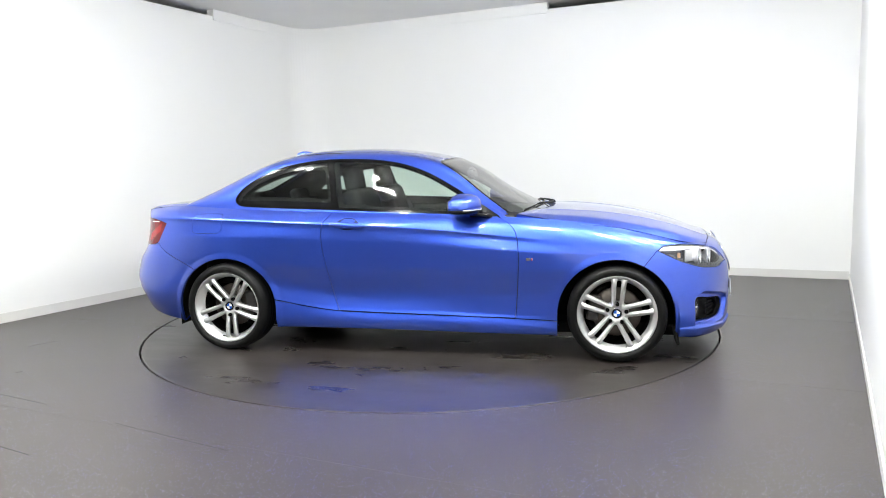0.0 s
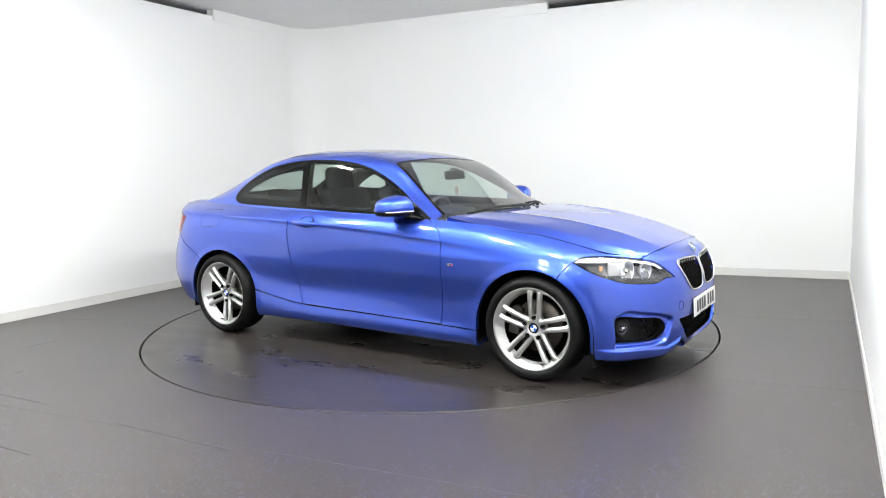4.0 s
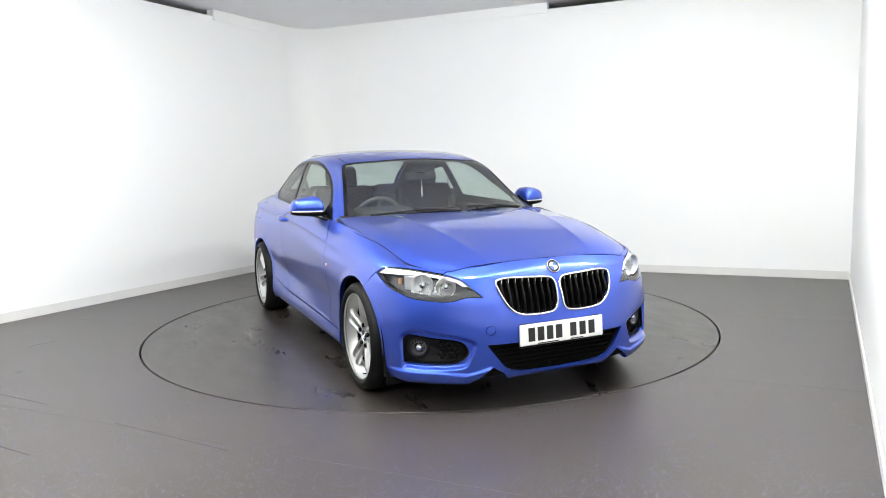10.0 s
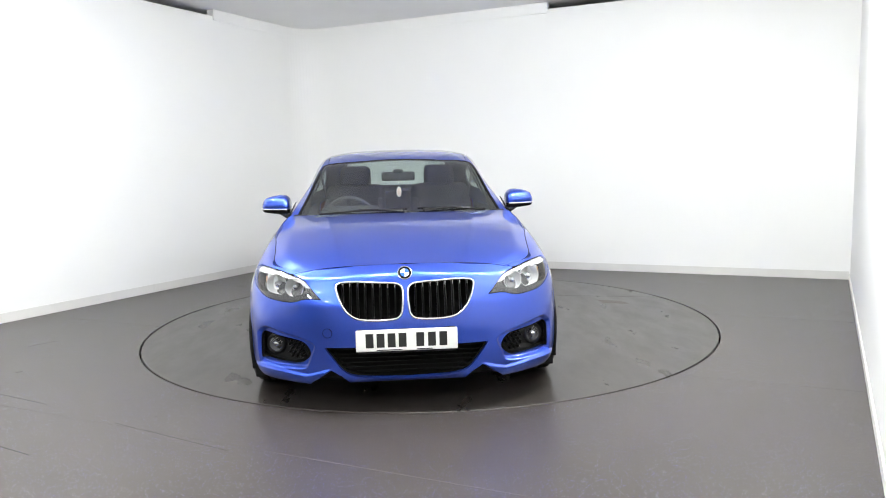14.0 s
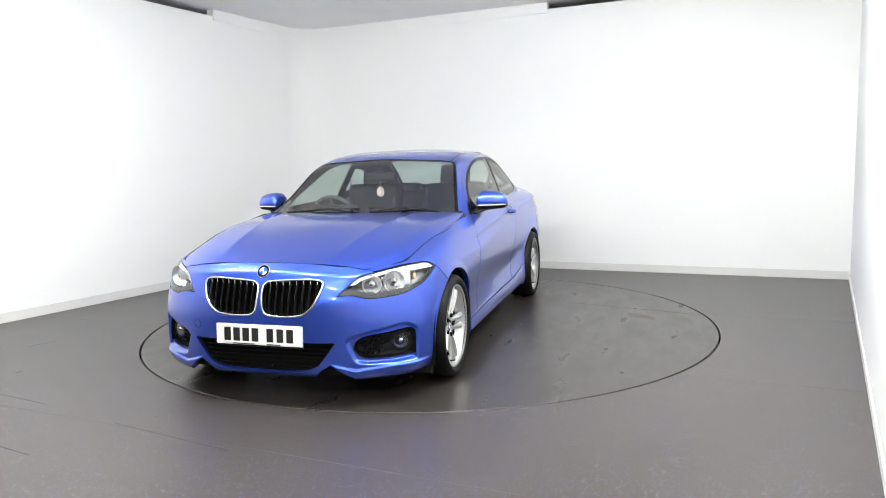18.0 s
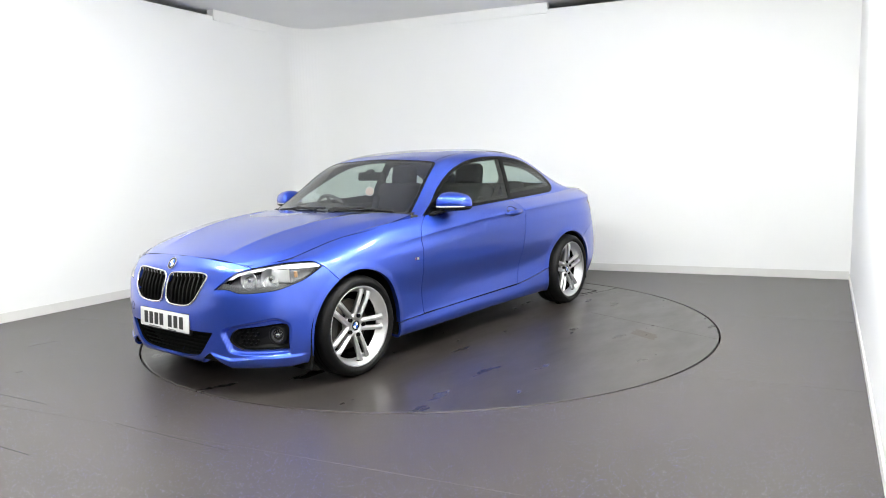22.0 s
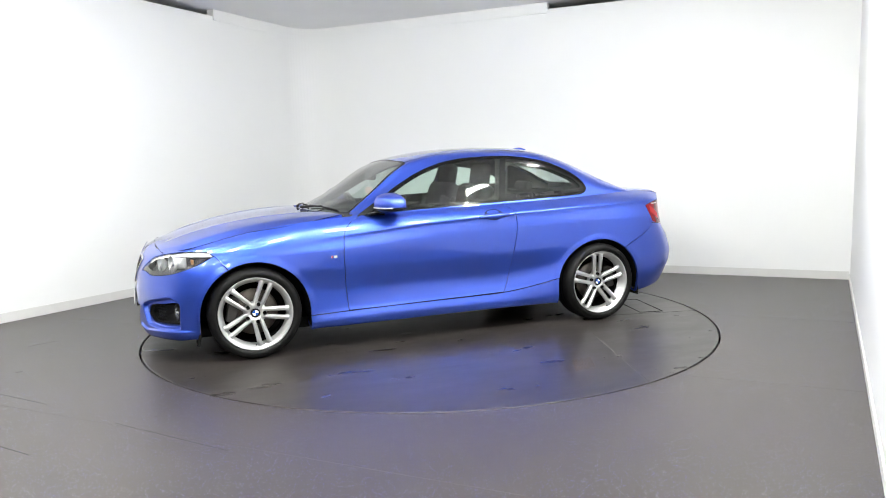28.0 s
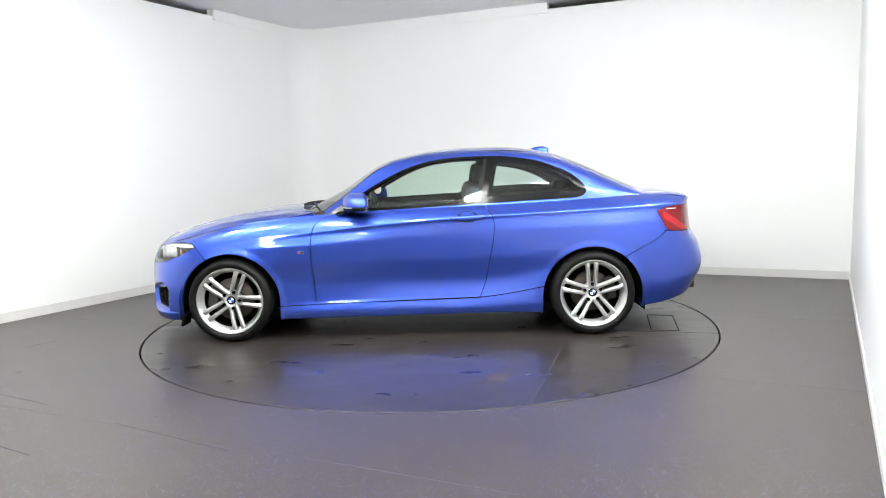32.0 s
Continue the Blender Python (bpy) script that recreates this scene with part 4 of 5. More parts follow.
def car_cabin():
    s = CABIN
    xz = lambda q, o: np.where(q.v[:, 1] > .3, inside_of(q.v[:, [0, 2]], o), 1.0)
    xy = lambda q, o: inside_of(q.v[:, [0, 1]], o)
    front = lambda q: np.where(q.v[:, 0] > -0.2, xy(q, SCREEN), 1.0)
    back = lambda q: np.where(q.v[:, 0] < -0.8, np.where(q.v[:, 2] > 1.036, xy(q, BACKLIGHT), 1.0), 1.0)
    roofd = lambda q: np.where(q.v[:, 2] > 1.15, xy(q, ROOF), 1.0)
    side_glass = s.cut(xz(s, DLO), True)
    shell = s.cut(xz(s, DLO), False)
    screen = shell.cut(front(shell), True)
    shell = shell.cut(front(shell), False, 0.003)
    rear = shell.cut(back(shell), True)
    shell = shell.cut(back(shell), False, 0.003)
    roof = shell.cut(roofd(shell), True, 0.002)
    frame = shell.cut(roofd(shell), False, 0.002)
    whole("roof", roof, PAINT, CAR, thick=0.012, rim_mat=LINER)
    both("body_pillar", frame, PAINT, CAR, thick=0.014, rim_mat=LINER)
    # side windows: gloss black surround, two panes
    trim = side_glass.cut(xz(side_glass, DLO) + 0.019, False)
    panes = side_glass.cut(xz(side_glass, DLO) + 0.019, True)
    split = lambda q: q.v[:, 0] - (-.545 - (q.v[:, 2] - .98) * .235)
    post = panes.cut(np.abs(split(panes)) - 0.024, True)
    both("window_trim", trim, SATIN_BLACK, CAR, "gloss black window surround", thick=0.010)
    both("b_pillar_trim", post, SATIN_BLACK, CAR, "gloss black pillar cover", thick=0.010)
    doorpane = panes.cut(split(panes) - 0.024, False, 0.001).pushed(0.003)
    quarter = panes.cut(split(panes) + 0.024, True, 0.001).pushed(0.003)
    a = both("door_window", doorpane, GLASS, CAR, "clear side window glass")
    b = both("quarter_window", quarter.cut(xz(quarter, DLO) + 0.05, True), PRIVACY, CAR, "fixed rear quarter glass")
    both("quarter_window_border", quarter.cut(xz(quarter, DLO) + 0.05, False), GLOSS_BLACK, CAR, "black printed border of the glass")
    # dark lining round the openings, inside the glass
    lining = CABIN.pushed(0.024)
    depth = np.where(split(lining) < 0, 0.075, 0.034)
    near = xz(lining, DLO)
    ring = np.maximum(np.minimum(-(near + depth), np.abs(split(lining)) - 0.055), near - 0.045)
    both("window_lining", lining.cut(ring, True), LINER, CAR, "dark lining round the side windows")
    # windscreen with black printed border
    band = 0.020
    clear = screen.cut(front(screen) + band, True).pushed(0.002)
    frit = screen.cut(front(screen) + band, False).pushed(0.002)
    c = whole("windscreen", clear, SCREEN_GLASS, CAR, "clear windscreen glass")
    whole("windscreen_border", frit, GLOSS_BLACK, CAR, "black printed border of the windscreen")
    clear = rear.cut(back(rear) + 0.03, True).pushed(0.002)
    d = whole("rear_window", clear, PRIVACY, CAR, "rear window glass")
    whole("rear_window_border", rear.cut(back(rear) + 0.03, False).pushed(0.002), GLOSS_BLACK, CAR, "black printed border of the rear glass")
    for ob in (*a, *b, c, d):
        ob.visible_shadow = False
    # lining under roof and pillars
    inner = roof.joined(frame).pushed(0.0155)
    inner = inner.cut(inner.v[:, 2] - 0.92, False)
    whole("headliner", inner, FABRIC, CAR, "dark fabric headliner")


def edge_curve(lines, steps, rows, n):
    """Points along one feature line."""
    return cubic(steps, lines[rows], np.linspace(steps[0], steps[-1], n))


def hood_and_boot():
    whole("bonnet", HOOD, PAINT, CAR, thick=0.02)
    whole("boot_lid", BOOT, PAINT, CAR, thick=0.02)
    for lines, steps, nm in ((HOOD_LINES, HOOD_STEP, "bonnet_gap"), (BOOT_LINES, BOOT_STEP, "boot_gap")):
        front = [Vector(l[0]) for l in lines]
        side = [Vector(p) for p in edge_curve(lines, steps, 0, 40)]
        chord = np.concatenate([[0], np.cumsum([(b - a).length for a, b in zip(front, front[1:])])])
        nose = [Vector(p) for p in soft_steps(chord, np.array([tuple(p) for p in front]), np.linspace(0, chord[-1], 24))]
        for k in (1, -1):
            path = ([p * 1 for p in side[::-1]] + nose[1:]) if nm == "bonnet_gap" else side
            bm = bmesh.new()
            add_tube(bm, [Vector((p.x, p.y * k, p.z + 0.0005)) for p in path], 0.0019, 6)
            part(nm, bm, LINER, CAR, "dark shut line", smooth=True)


DOORS, LENS_SHEET, LENSES, RED_SHEET, REDS = car_panels()
car_cabin()
hood_and_boot()


# ---- front details ----
def surface_x(y, z, sheet=None):
    """Where the nose lies at a given side offset and height."""
    v = NOSE_POINTS
    d = (v[:, 1] - abs(y)) ** 2 + (v[:, 2] - z) ** 2
    i = np.argsort(d)[:4]
    w = 1 / (d[i] + 1e-7)
    return float((v[i, 0] * w).sum() / w.sum())


NOSE_POINTS = SIDE.v[(SIDE.v[:, 0] > 1.75)]


def side_y(x, z):
    v = FLANK_POINTS
    d = (v[:, 0] - x) ** 2 + (v[:, 2] - z) ** 2
    i = np.argsort(d)[:4]
    w = 1 / (d[i] + 1e-7)
    return float((v[i, 1] * w).sum() / w.sum())


FLANK_POINTS = SIDE.v[(SIDE.v[:, 1] > 0.55) & (np.abs(SIDE.v[:, 0]) < 1.6)]


def grilles():
    for k in (1, -1):
        ring = [Vector((surface_x(y, z) + 0.004, k * y, z)) for y, z in KIDNEY]
        g = bmesh.new()
        add_tube(g, ring, 0.0060, 10, closed=True)
        grille = part("kidney_grille", g, CHROME, CAR, "chrome-rimmed kidney grille with black slats", smooth=True)
        # recessed wall behind the ring and black backing
        bm = bmesh.new()
        a = [bm.verts.new(p + Vector((0.0, 0, 0))) for p in ring]
        b = [bm.verts.new(p + Vector((-0.06, 0, 0))) for p in ring]
        for i in range(len(ring)):
            j = (i + 1) % len(ring)
            bm.faces.new((a[i], a[j], b[j], b[i]))
        bm.faces.new(b)
        part("grille_box", bm, LINER, grille, "black grille box")
        for i in range(8):
            y = 0.052 + i * 0.0385
            zs = [z for (yy, z) in KIDNEY if abs(yy - y) < 0.022]
            lo, hi = min(zs), max(zs)
            bm = bmesh.new()
            n = 6
            rows = []
            for q in range(n + 1):
                z = lo + (hi - lo) * q / n
                x = surface_x(y, z)
                rows.append([bm.verts.new((x + dx, k * (y + dy), z)) for dx, dy in ((-0.004, 0.0), (-0.010, 0.0055), (-0.04, 0.0055), (-0.04, -0.0055), (-0.010, -0.0055))])
            for r0, r1 in zip(rows, rows[1:]):
                for c in range(5):
                    e = (c + 1) % 5
                    bm.faces.new((r0[c], r0[e], r1[e], r1[c]))
            bmesh.ops.recalc_face_normals(bm, faces=bm.faces)
            part("slat", bm, SLAT_BLACK, grille, smooth=False)
            bm = bmesh.new()
            zt = hi - 0.016
            add_box(bm, (0.010, 0.005, 0.020), Matrix.Translation((surface_x(y, zt) - 0.003, k * y, zt)), 0.0015, 1)
            part("slat_tip", bm, CHROME, grille, "bright slat tip")
    # roundel
    m = Matrix.Translation((2.034, 0, .729)) @ Matrix.Rotation(radians(58), 4, "Y")
    roundel("bonnet_badge", m, 0.038, CAR)


def roundel(name, m, r, parent):
    """Round badge: chrome rim, dark ring, quartered blue and white field."""
    bm = bmesh.new()
    add_lathe(bm, [(r * 0.92, 0.0), (r, 0.001), (r, 0.004), (r * 0.94, 0.0055), (r * 0.90, 0.0045), (r * 0.90, 0.0)], m, 40)
    b = part(name, bm, CHROME, parent, "round chrome-rimmed badge", smooth=True)
    bm = bmesh.new()
    add_lathe(bm, [(r * 0.90, 0.0035), (r * 0.60, 0.0042)], m, 40)
    part("badge_ring", bm, GLOSS_BLACK, b, smooth=True)
    for q in range(4):
        bm = bmesh.new()
        c = bm.verts.new(m @ Vector((0, 0, 0.0045)))
        arc = [bm.verts.new(m @ Vector((r * 0.6 * math.cos(a), r * 0.6 * math.sin(a), 0.0042))) for a in [math.pi / 2 * (q + i / 8) for i in range(9)]]
        for u, w in zip(arc, arc[1:]):
            bm.faces.new((c, u, w))
        part("badge_field", bm, BLUE_ENAMEL if q % 2 else PLATE_WHITE, b)
    return b


def lower_nose():
    # mesh insert of the lower inlet
    bm = bmesh.new()
    half = [(y, z) for y, z in INLET if y > 0]
    ring = [(y, z) for y, z in half] + [(-y, z) for y, z in half[::-1]]
    a = [bm.verts.new((surface_x(abs(y), z) - 0.004, y, z)) for y, z in ring]
    b = [bm.verts.new((1.99, y * 0.97, z)) for y, z in ring]
    for i in range(len(ring)):
        j = (i + 1) % len(ring)
        bm.faces.new((a[i], a[j], b[j], b[i]))
    bm.faces.new(b)
    bmesh.ops.recalc_face_normals(bm, faces=bm.faces)
    inlet = part("lower_grille", bm, LINER, CAR, "black mesh lower air intake")
    for i in range(6):
        z = 0.222 + i * 0.024
        w = max(y for y, zz in half if abs(zz - z) < 0.03) - 0.02
        bm = bmesh.new()
        n = 14
        pts = [Vector((surface_x(abs(-w + 2 * w * q / n), z) - 0.045, -w + 2 * w * q / n, z)) for q in range(n + 1)]
        add_tube(bm, pts, 0.004, 6)
        part("mesh_bar", bm, LINER, inlet)
    # plate, with plain dark bars for its characters
    bm = bmesh.new()
    add_box(bm, (0.008, 0.520, 0.111), Matrix.Identity(4), 0.006)
    tilt = Matrix.Translation((2.116, 0, .3975)) @ Matrix.Rotation(radians(-3), 4, "Y")
    plate = part("number_plate", bm, PLATE_WHITE, CAR, "white number plate with dark bars")
    plate.matrix_basis = tilt
    widths = [-.196, -.140, -.084, -.028, .062, .122, .180]
    for y in widths:
        bm = bmesh.new()
        add_box(bm, (0.002, 0.040, 0.072), Matrix.Translation((0.0045, y + 0.006, 0)), 0.0008, 1)
        part("plate_bar", bm, PLATE_BLACK, plate)
    for y in (-.09, .09):
        bm = bmesh.new()
        add_box(bm, (0.002, 0.13 if y < 0 else 0.08, 0.005), Matrix.Translation((0.0045, y, -0.0495)))
        part("plate_line", bm, PLATE_BLACK, plate)
    bm = bmesh.new()
    add_box(bm, (0.02, 0.50, 0.13), Matrix.Translation((2.096, 0, .392)), 0.004)
    part("plate_holder", bm, BLACK_PLASTIC, CAR, "black plate holder")
    # fog lamp pockets
    for k in (1, -1):
        ring = [Vector((surface_x(y, z) - 0.004, k * y, z)) for y, z in FOG_POCKET]
        bm = bmesh.new()
        a = [bm.verts.new(p) for p in ring]
        b = [bm.verts.new(p + Vector((-0.050, -0.012 * k, 0))) for p in ring]
        for i in range(len(ring)):
            j = (i + 1) % len(ring)
            bm.faces.new((a[i], a[j], b[j], b[i]))
        bm.faces.new(b)
        bmesh.ops.recalc_face_normals(bm, faces=bm.faces)
        pocket = part("fog_light_surround", bm, BLACK_PLASTIC, CAR, "black recessed fog light surround")
        for r in range(5):
            for c in range(5):
                y, z = .530 + c * .026 + (r % 2) * .013, .285 + r * .021
                if y > .625:
                    continue
                bm = bmesh.new()
                add_cyl(bm, 0.0105, 0.007, 0.010, Matrix.Translation((surface_x(y, z) - 0.042, k * y, z)) @ Matrix.Rotation(radians(90), 4, "Y"), 6)
                part("honeycomb", bm, SLAT_BLACK, pocket)
        turn = Matrix.Rotation(radians(20 * k), 4, "Z")
        m = Matrix.Translation((1.838, k * .704, .336)) @ turn @ Matrix.Rotation(radians(90), 4, "Y")
        bm = bmesh.new()
        add_lathe(bm, [(0.062, -0.03), (0.056, 0.002), (0.046, 0.008), (0.040, 0.004)], m, 36)
        fog = part("fog_light", bm, BLACK_PLASTIC, CAR, "round fog light with clear lens", smooth=True)
        bm = bmesh.new()
        add_lathe(bm, [(0.040, 0.002), (0.032, -0.016), (0.018, -0.026), (1e-4, -0.028)], m, 36)
        part("reflector", bm, PALE_HOUSING, fog, "silver reflector", smooth=True)
        bm = bmesh.new()
        add_lathe(bm, [(0.016, -0.02), (0.016, 0.002), (0.010, 0.008), (1e-4, 0.009)], m, 24)
        part("bulb_shield", bm, CHROME, fog, smooth=True)
        bm = bmesh.new()
        add_lathe(bm, [(0.040, 0.004), (0.028, 0.012), (0.012, 0.0155), (1e-4, 0.016)], m, 36)
        part("lens", bm, LENS, fog, "clear lens", smooth=True)


def towing_cover():
    bm = bmesh.new()
    y, z = -.405, .437
    ring = [Vector((surface_x(abs(y + .024 * math.cos(a)), z + .024 * math.sin(a)) + .0006, y + .024 * math.cos(a), z + .024 * math.sin(a))) for a in [2 * math.pi * i / 32 for i in range(32)]]
    add_tube(bm, ring, 0.0014, 6, closed=True)
    part("towing_cover", bm, LINER, CAR, "round towing eye cover outline", smooth=True)


def headlamps():
    """Housing, twin bowls, bright brow strip and indicator behind each clear lens."""
    back = LENS_SHEET.pushed(0.055)
    for k, lens in ((1, LENSES[0]), (-1, LENSES[1])):
        lens.visible_shadow = False
        q = back if k > 0 else back.mirrored()
        piece("housing", q.mesh("housing", PALE_HOUSING), lens, "silver-grey lamp housing")
        low = LENS_SHEET.pushed(0.006)
        rim = inside_of(lamp_plane(low.v), LAMP)
        lower = low.cut(np.where((low.v[:, 2] < 0.655), rim + 0.030, 1.0), False)
        lower = lower.cut(lower.v[:, 2] - (0.628 + 0.06 * np.clip((1.80 - lower.v[:, 0]) / 0.2, 0, 1) + 0.02 * np.clip((lower.v[:, 0] - 1.96) / 0.08, 0, 1)), True)
        qq = lower if k > 0 else lower.mirrored()
        piece("lower_bezel", qq.mesh("lower_bezel", GREY_TRIM), lens, "satin grey lower bezel")
        # brow: strip under the upper edge
        up = LENS_SHEET.pushed(0.012)
        d = inside_of(lamp_plane(up.v), LAMP)
        strip = up.cut(d + 0.025 + 0.013 * np.clip((1.86 - up.v[:, 0]) / 0.14, 0, 1), False)
        ridge = 0.738 - 0.055 * np.clip((strip.v[:, 0] - 1.72) / 0.28, 0, 1) - 0.028
        strip = strip.cut(ridge - strip.v[:, 2], True)
        qs = strip if k > 0 else strip.mirrored()
        piece("light_strip", qs.mesh("light_strip", WHITE_LENS), lens, "white daytime light strip")
        for (x, y, z), r in (((1.862, .682, .662), 0.060), ((1.932, .580, .654), 0.053)):
            m = Matrix.Translation((x - 0.012, k * y, z)) @ Matrix.Rotation(radians(18 * k), 4, "Z") @ Matrix.Rotation(radians(90), 4, "Y")
            bm = bmesh.new()
            add_lathe(bm, [(r, 0.004), (r * 0.97, 0.008), (r * 0.92, 0.0), (r * 0.70, -0.022), (r * 0.40, -0.036), (1e-4, -0.042)], m, 36)
            part("reflector", bm, SILVER, lens, "chrome reflector bowl", smooth=True)
            bm = bmesh.new()
            add_lathe(bm, [(r * 0.30, -0.036), (r * 0.30, -0.006), (r * 0.2, 0.001), (1e-4, 0.003)], m, 20)
            part("bulb", bm, CHROME, lens, smooth=True)
        bm = bmesh.new()
        add_box(bm, (0.020, 0.012, 0.034), Matrix.Translation((1.725, k * .752, .675)) @ Matrix.Rotation(radians(-40 * k), 4, "Z"), 0.004)
        part("indicator", bm, AMBER, lens, "amber indicator reflector")
        bm = bmesh.new()
        add_box(bm, (0.10, 0.010, 0.075), Matrix.Translation((1.80, k * .710, .670)) @ Matrix.Rotation(radians(-40 * k), 4, "Z"), 0.004)
        part("side_reflector", bm, SILVER, lens, "chrome side reflector")


grilles()
lower_nose()
headlamps()
towing_cover()


def tail_lamps():
    for k, red in ((1, REDS[0]), (-1, REDS[1])):
        d = RED_SHEET.pushed(-0.0012)
        v = d.v
        band = d.cut(np.abs(v[:, 2] - (0.885 + (v[:, 0] + 1.86) * 0.60)) - 0.027, True)
        band = band.cut(band.v[:, 0] + 1.875, True)
        q = band if k > 0 else band.mirrored()
        piece("light_band", q.mesh("light_band", BRIGHT_RED), red, "brighter red slanting light band")
        rim = d.cut(np.abs(v[:, 2] - 0.915) - 0.004, True)
        rim = rim.cut(rim.v[:, 0] + 1.90, True).cut(-(rim.cut(rim.v[:, 0] + 1.90, True).v[:, 0] + 1.99), True)
        q = rim if k > 0 else rim.mirrored()
        piece("clear_strip", q.mesh("clear_strip", WHITE_LENS), red, "thin clear strip along the upper edge")
    bm = bmesh.new()
    m = Matrix.Translation((-2.11, .50, .30)) @ Matrix.Rotation(radians(90), 4, "Y")
    add_lathe(bm, [(0.036, -0.10), (0.036, 0.10), (0.038, 0.104), (0.034, 0.104), (0.033, -0.08)], m, 28)
    part("exhaust_tip", bm, STEEL, CAR, "steel exhaust tip", smooth=True)


tail_lamps()


# ---- wheels ----
def wheel(front, m, phase):
    """Double-spoke alloy wheel; local z points out of the car."""
    w = 0.112 if front else 0.122
    R, rim = (0.3115, 0.2475) if front else (0.3105, 0.2475)
    bm = bmesh.new()
    add_lathe(bm, [(rim - 0.012, -w), (rim - 0.010, w * 0.86), (rim - 0.001, w * 0.93), (rim + 0.001, w * 0.90), (rim - 0.004, w * 0.80),
                   (rim - 0.018, w * 0.74), (rim - 0.036, w * 0.34), (rim - 0.040, w * 0.30)][1:], m, 72)
    hub = part("wheel", bm, ALLOY, CAR, "silver double-spoke alloy wheel", smooth=True)
    bm = bmesh.new()
    add_lathe(bm, [(rim - 0.02, -w * 0.9), (rim + 0.012, -w * 0.95), (R - 0.030, -w * 1.0), (R - 0.008, -w * 0.86), (R, -w * 0.6), (R, w * 0.6),
                   (R - 0.006, w * 0.82), (R - 0.022, w * 0.98), (R - 0.040, w * 1.03), (rim + 0.012, w * 0.99), (rim + 0.001, w * 0.91), (rim - 0.004, w * 0.80)], m, 96)
    tyre = part("tyre", bm, RUBBER, hub, "black low-profile tyre", smooth=True)
    bm = bmesh.new()
    for off in (-0.30, 0.0, 0.30):
        add_lathe(bm, [(R + 0.0012, w * off - 0.004), (R + 0.0012, w * off + 0.004)], m, 96)
    part("tread_groove", bm, LINER, hub, "dark tread grooves")
    bm = bmesh.new()
    add_lathe(bm, [(rim + 0.022, w * 1.015), (rim + 0.024, w * 1.025), (rim + 0.027, w * 1.025), (rim + 0.029, w * 1.015)], m, 96)
    part("sidewall_rib", bm, RUBBER, hub, smooth=True)
    face = w * 0.80
    # spokes
    for i in range(5):
        for s in (-1, 1):
            bm = bmesh.new()
            a = radians(phase + 72 * i)
            rows = []
            for t in np.linspace(0, 1, 11):
                r = 0.046 + (rim - 0.014 - 0.046) * t
                off = s * (0.0240 + 0.0090 * t)
                wid = 0.0130 + 0.0035 * t + 0.010 * max(t - 0.84, 0) / 0.16
                top = face - 0.026 * (1 - t) ** 1.6 - 0.004 - 0.010 * max(t - 0.84, 0) / 0.16
                deep = 0.036 - 0.012 * t
                row = []
                for dy, dz in ((-wid, -deep), (-wid, -0.011), (-wid * 0.25, 0.0), (wid * 0.25, 0.0), (wid, -0.011), (wid, -deep)):
                    x, y = r, off + dy
                    row.append(bm.verts.new(m @ Vector((x * math.cos(a) - y * math.sin(a), x * math.sin(a) + y * math.cos(a), top + dz))))
                rows.append(row)
            for r0, r1 in zip(rows, rows[1:]):
                for c in range(5):
                    bm.faces.new((r0[c], r1[c], r1[c + 1], r0[c + 1]))
            bm.faces.new(rows[0])
            bm.faces.new(rows[-1][::-1])
            bmesh.ops.recalc_face_normals(bm, faces=bm.faces)
            part("spoke", bm, ALLOY, hub)
    bm = bmesh.new()
    add_lathe(bm, [(0.078, face - 0.07), (0.076, face - 0.042), (0.066, face - 0.034), (0.036, face - 0.030), (0.034, face - 0.040), (1e-4, face - 0.040)], m, 48)
    part("hub", bm, ALLOY, hub, smooth=True)
    roundel("centre_cap", m @ Matrix.Translation((0, 0, face - 0.034)), 0.034, hub)
    for i in range(5):
        a = radians(phase + 72 * i)
        bm = bmesh.new()
        mm = m @ Matrix.Translation((0.061 * math.cos(a), 0.061 * math.sin(a), face - 0.042))
        add_lathe(bm, [(0.0125, 0.0), (0.0125, 0.022), (0.010, 0.0225), (0.0085, 0.012), (1e-4, 0.012)], mm, 14)
        part("wheel_bolt", bm, SATIN_BLACK, hub, smooth=True)
    bm = bmesh.new()
    rd = 0.156 if front else 0.150
    add_lathe(bm, [(0.075, -0.005), (rd, -0.005), (rd + 0.002, -0.009), (rd + 0.002, -0.026), (rd, -0.03), (0.075, -0.03)], m, 64)
    part("brake_disc", bm, STEEL, hub, "steel brake disc", smooth=True)
    bm = bmesh.new()
    add_lathe(bm, [(0.075, -0.005), (0.070, 0.018), (0.03, 0.020), (1e-4, 0.020)], m, 40)
    part("disc_hat", bm, CAST, hub, smooth=True)
    bm = bmesh.new()
    add_box(bm, (0.075, 0.17, 0.075), m @ Matrix.Rotation(radians(170 if front else 8), 4, "Z") @ Matrix.Translation((0.145, 0, -0.016)), 0.014)
    part("brake_caliper", bm, CAST, hub, "grey brake caliper")
    bm = bmesh.new()
    a = radians(phase + 200)
    add_tube(bm, [m @ Vector((0.222 * math.cos(a), 0.222 * math.sin(a), face - 0.03)), m @ Vector((0.212 * math.cos(a), 0.212 * math.sin(a), face + 0.004))], 0.004, 8)
    part("valve", bm, BLACK_PLASTIC, hub)
    # inner barrel, seen between the spokes
    bm = bmesh.new()
    add_lathe(bm, [(rim - 0.039, w * 0.32), (rim - 0.044, -w * 0.9), (0.05, -w * 0.9)], m, 64)
    part("barrel", bm, SATIN_BLACK, hub, "dark inner wheel barrel", smooth=True)


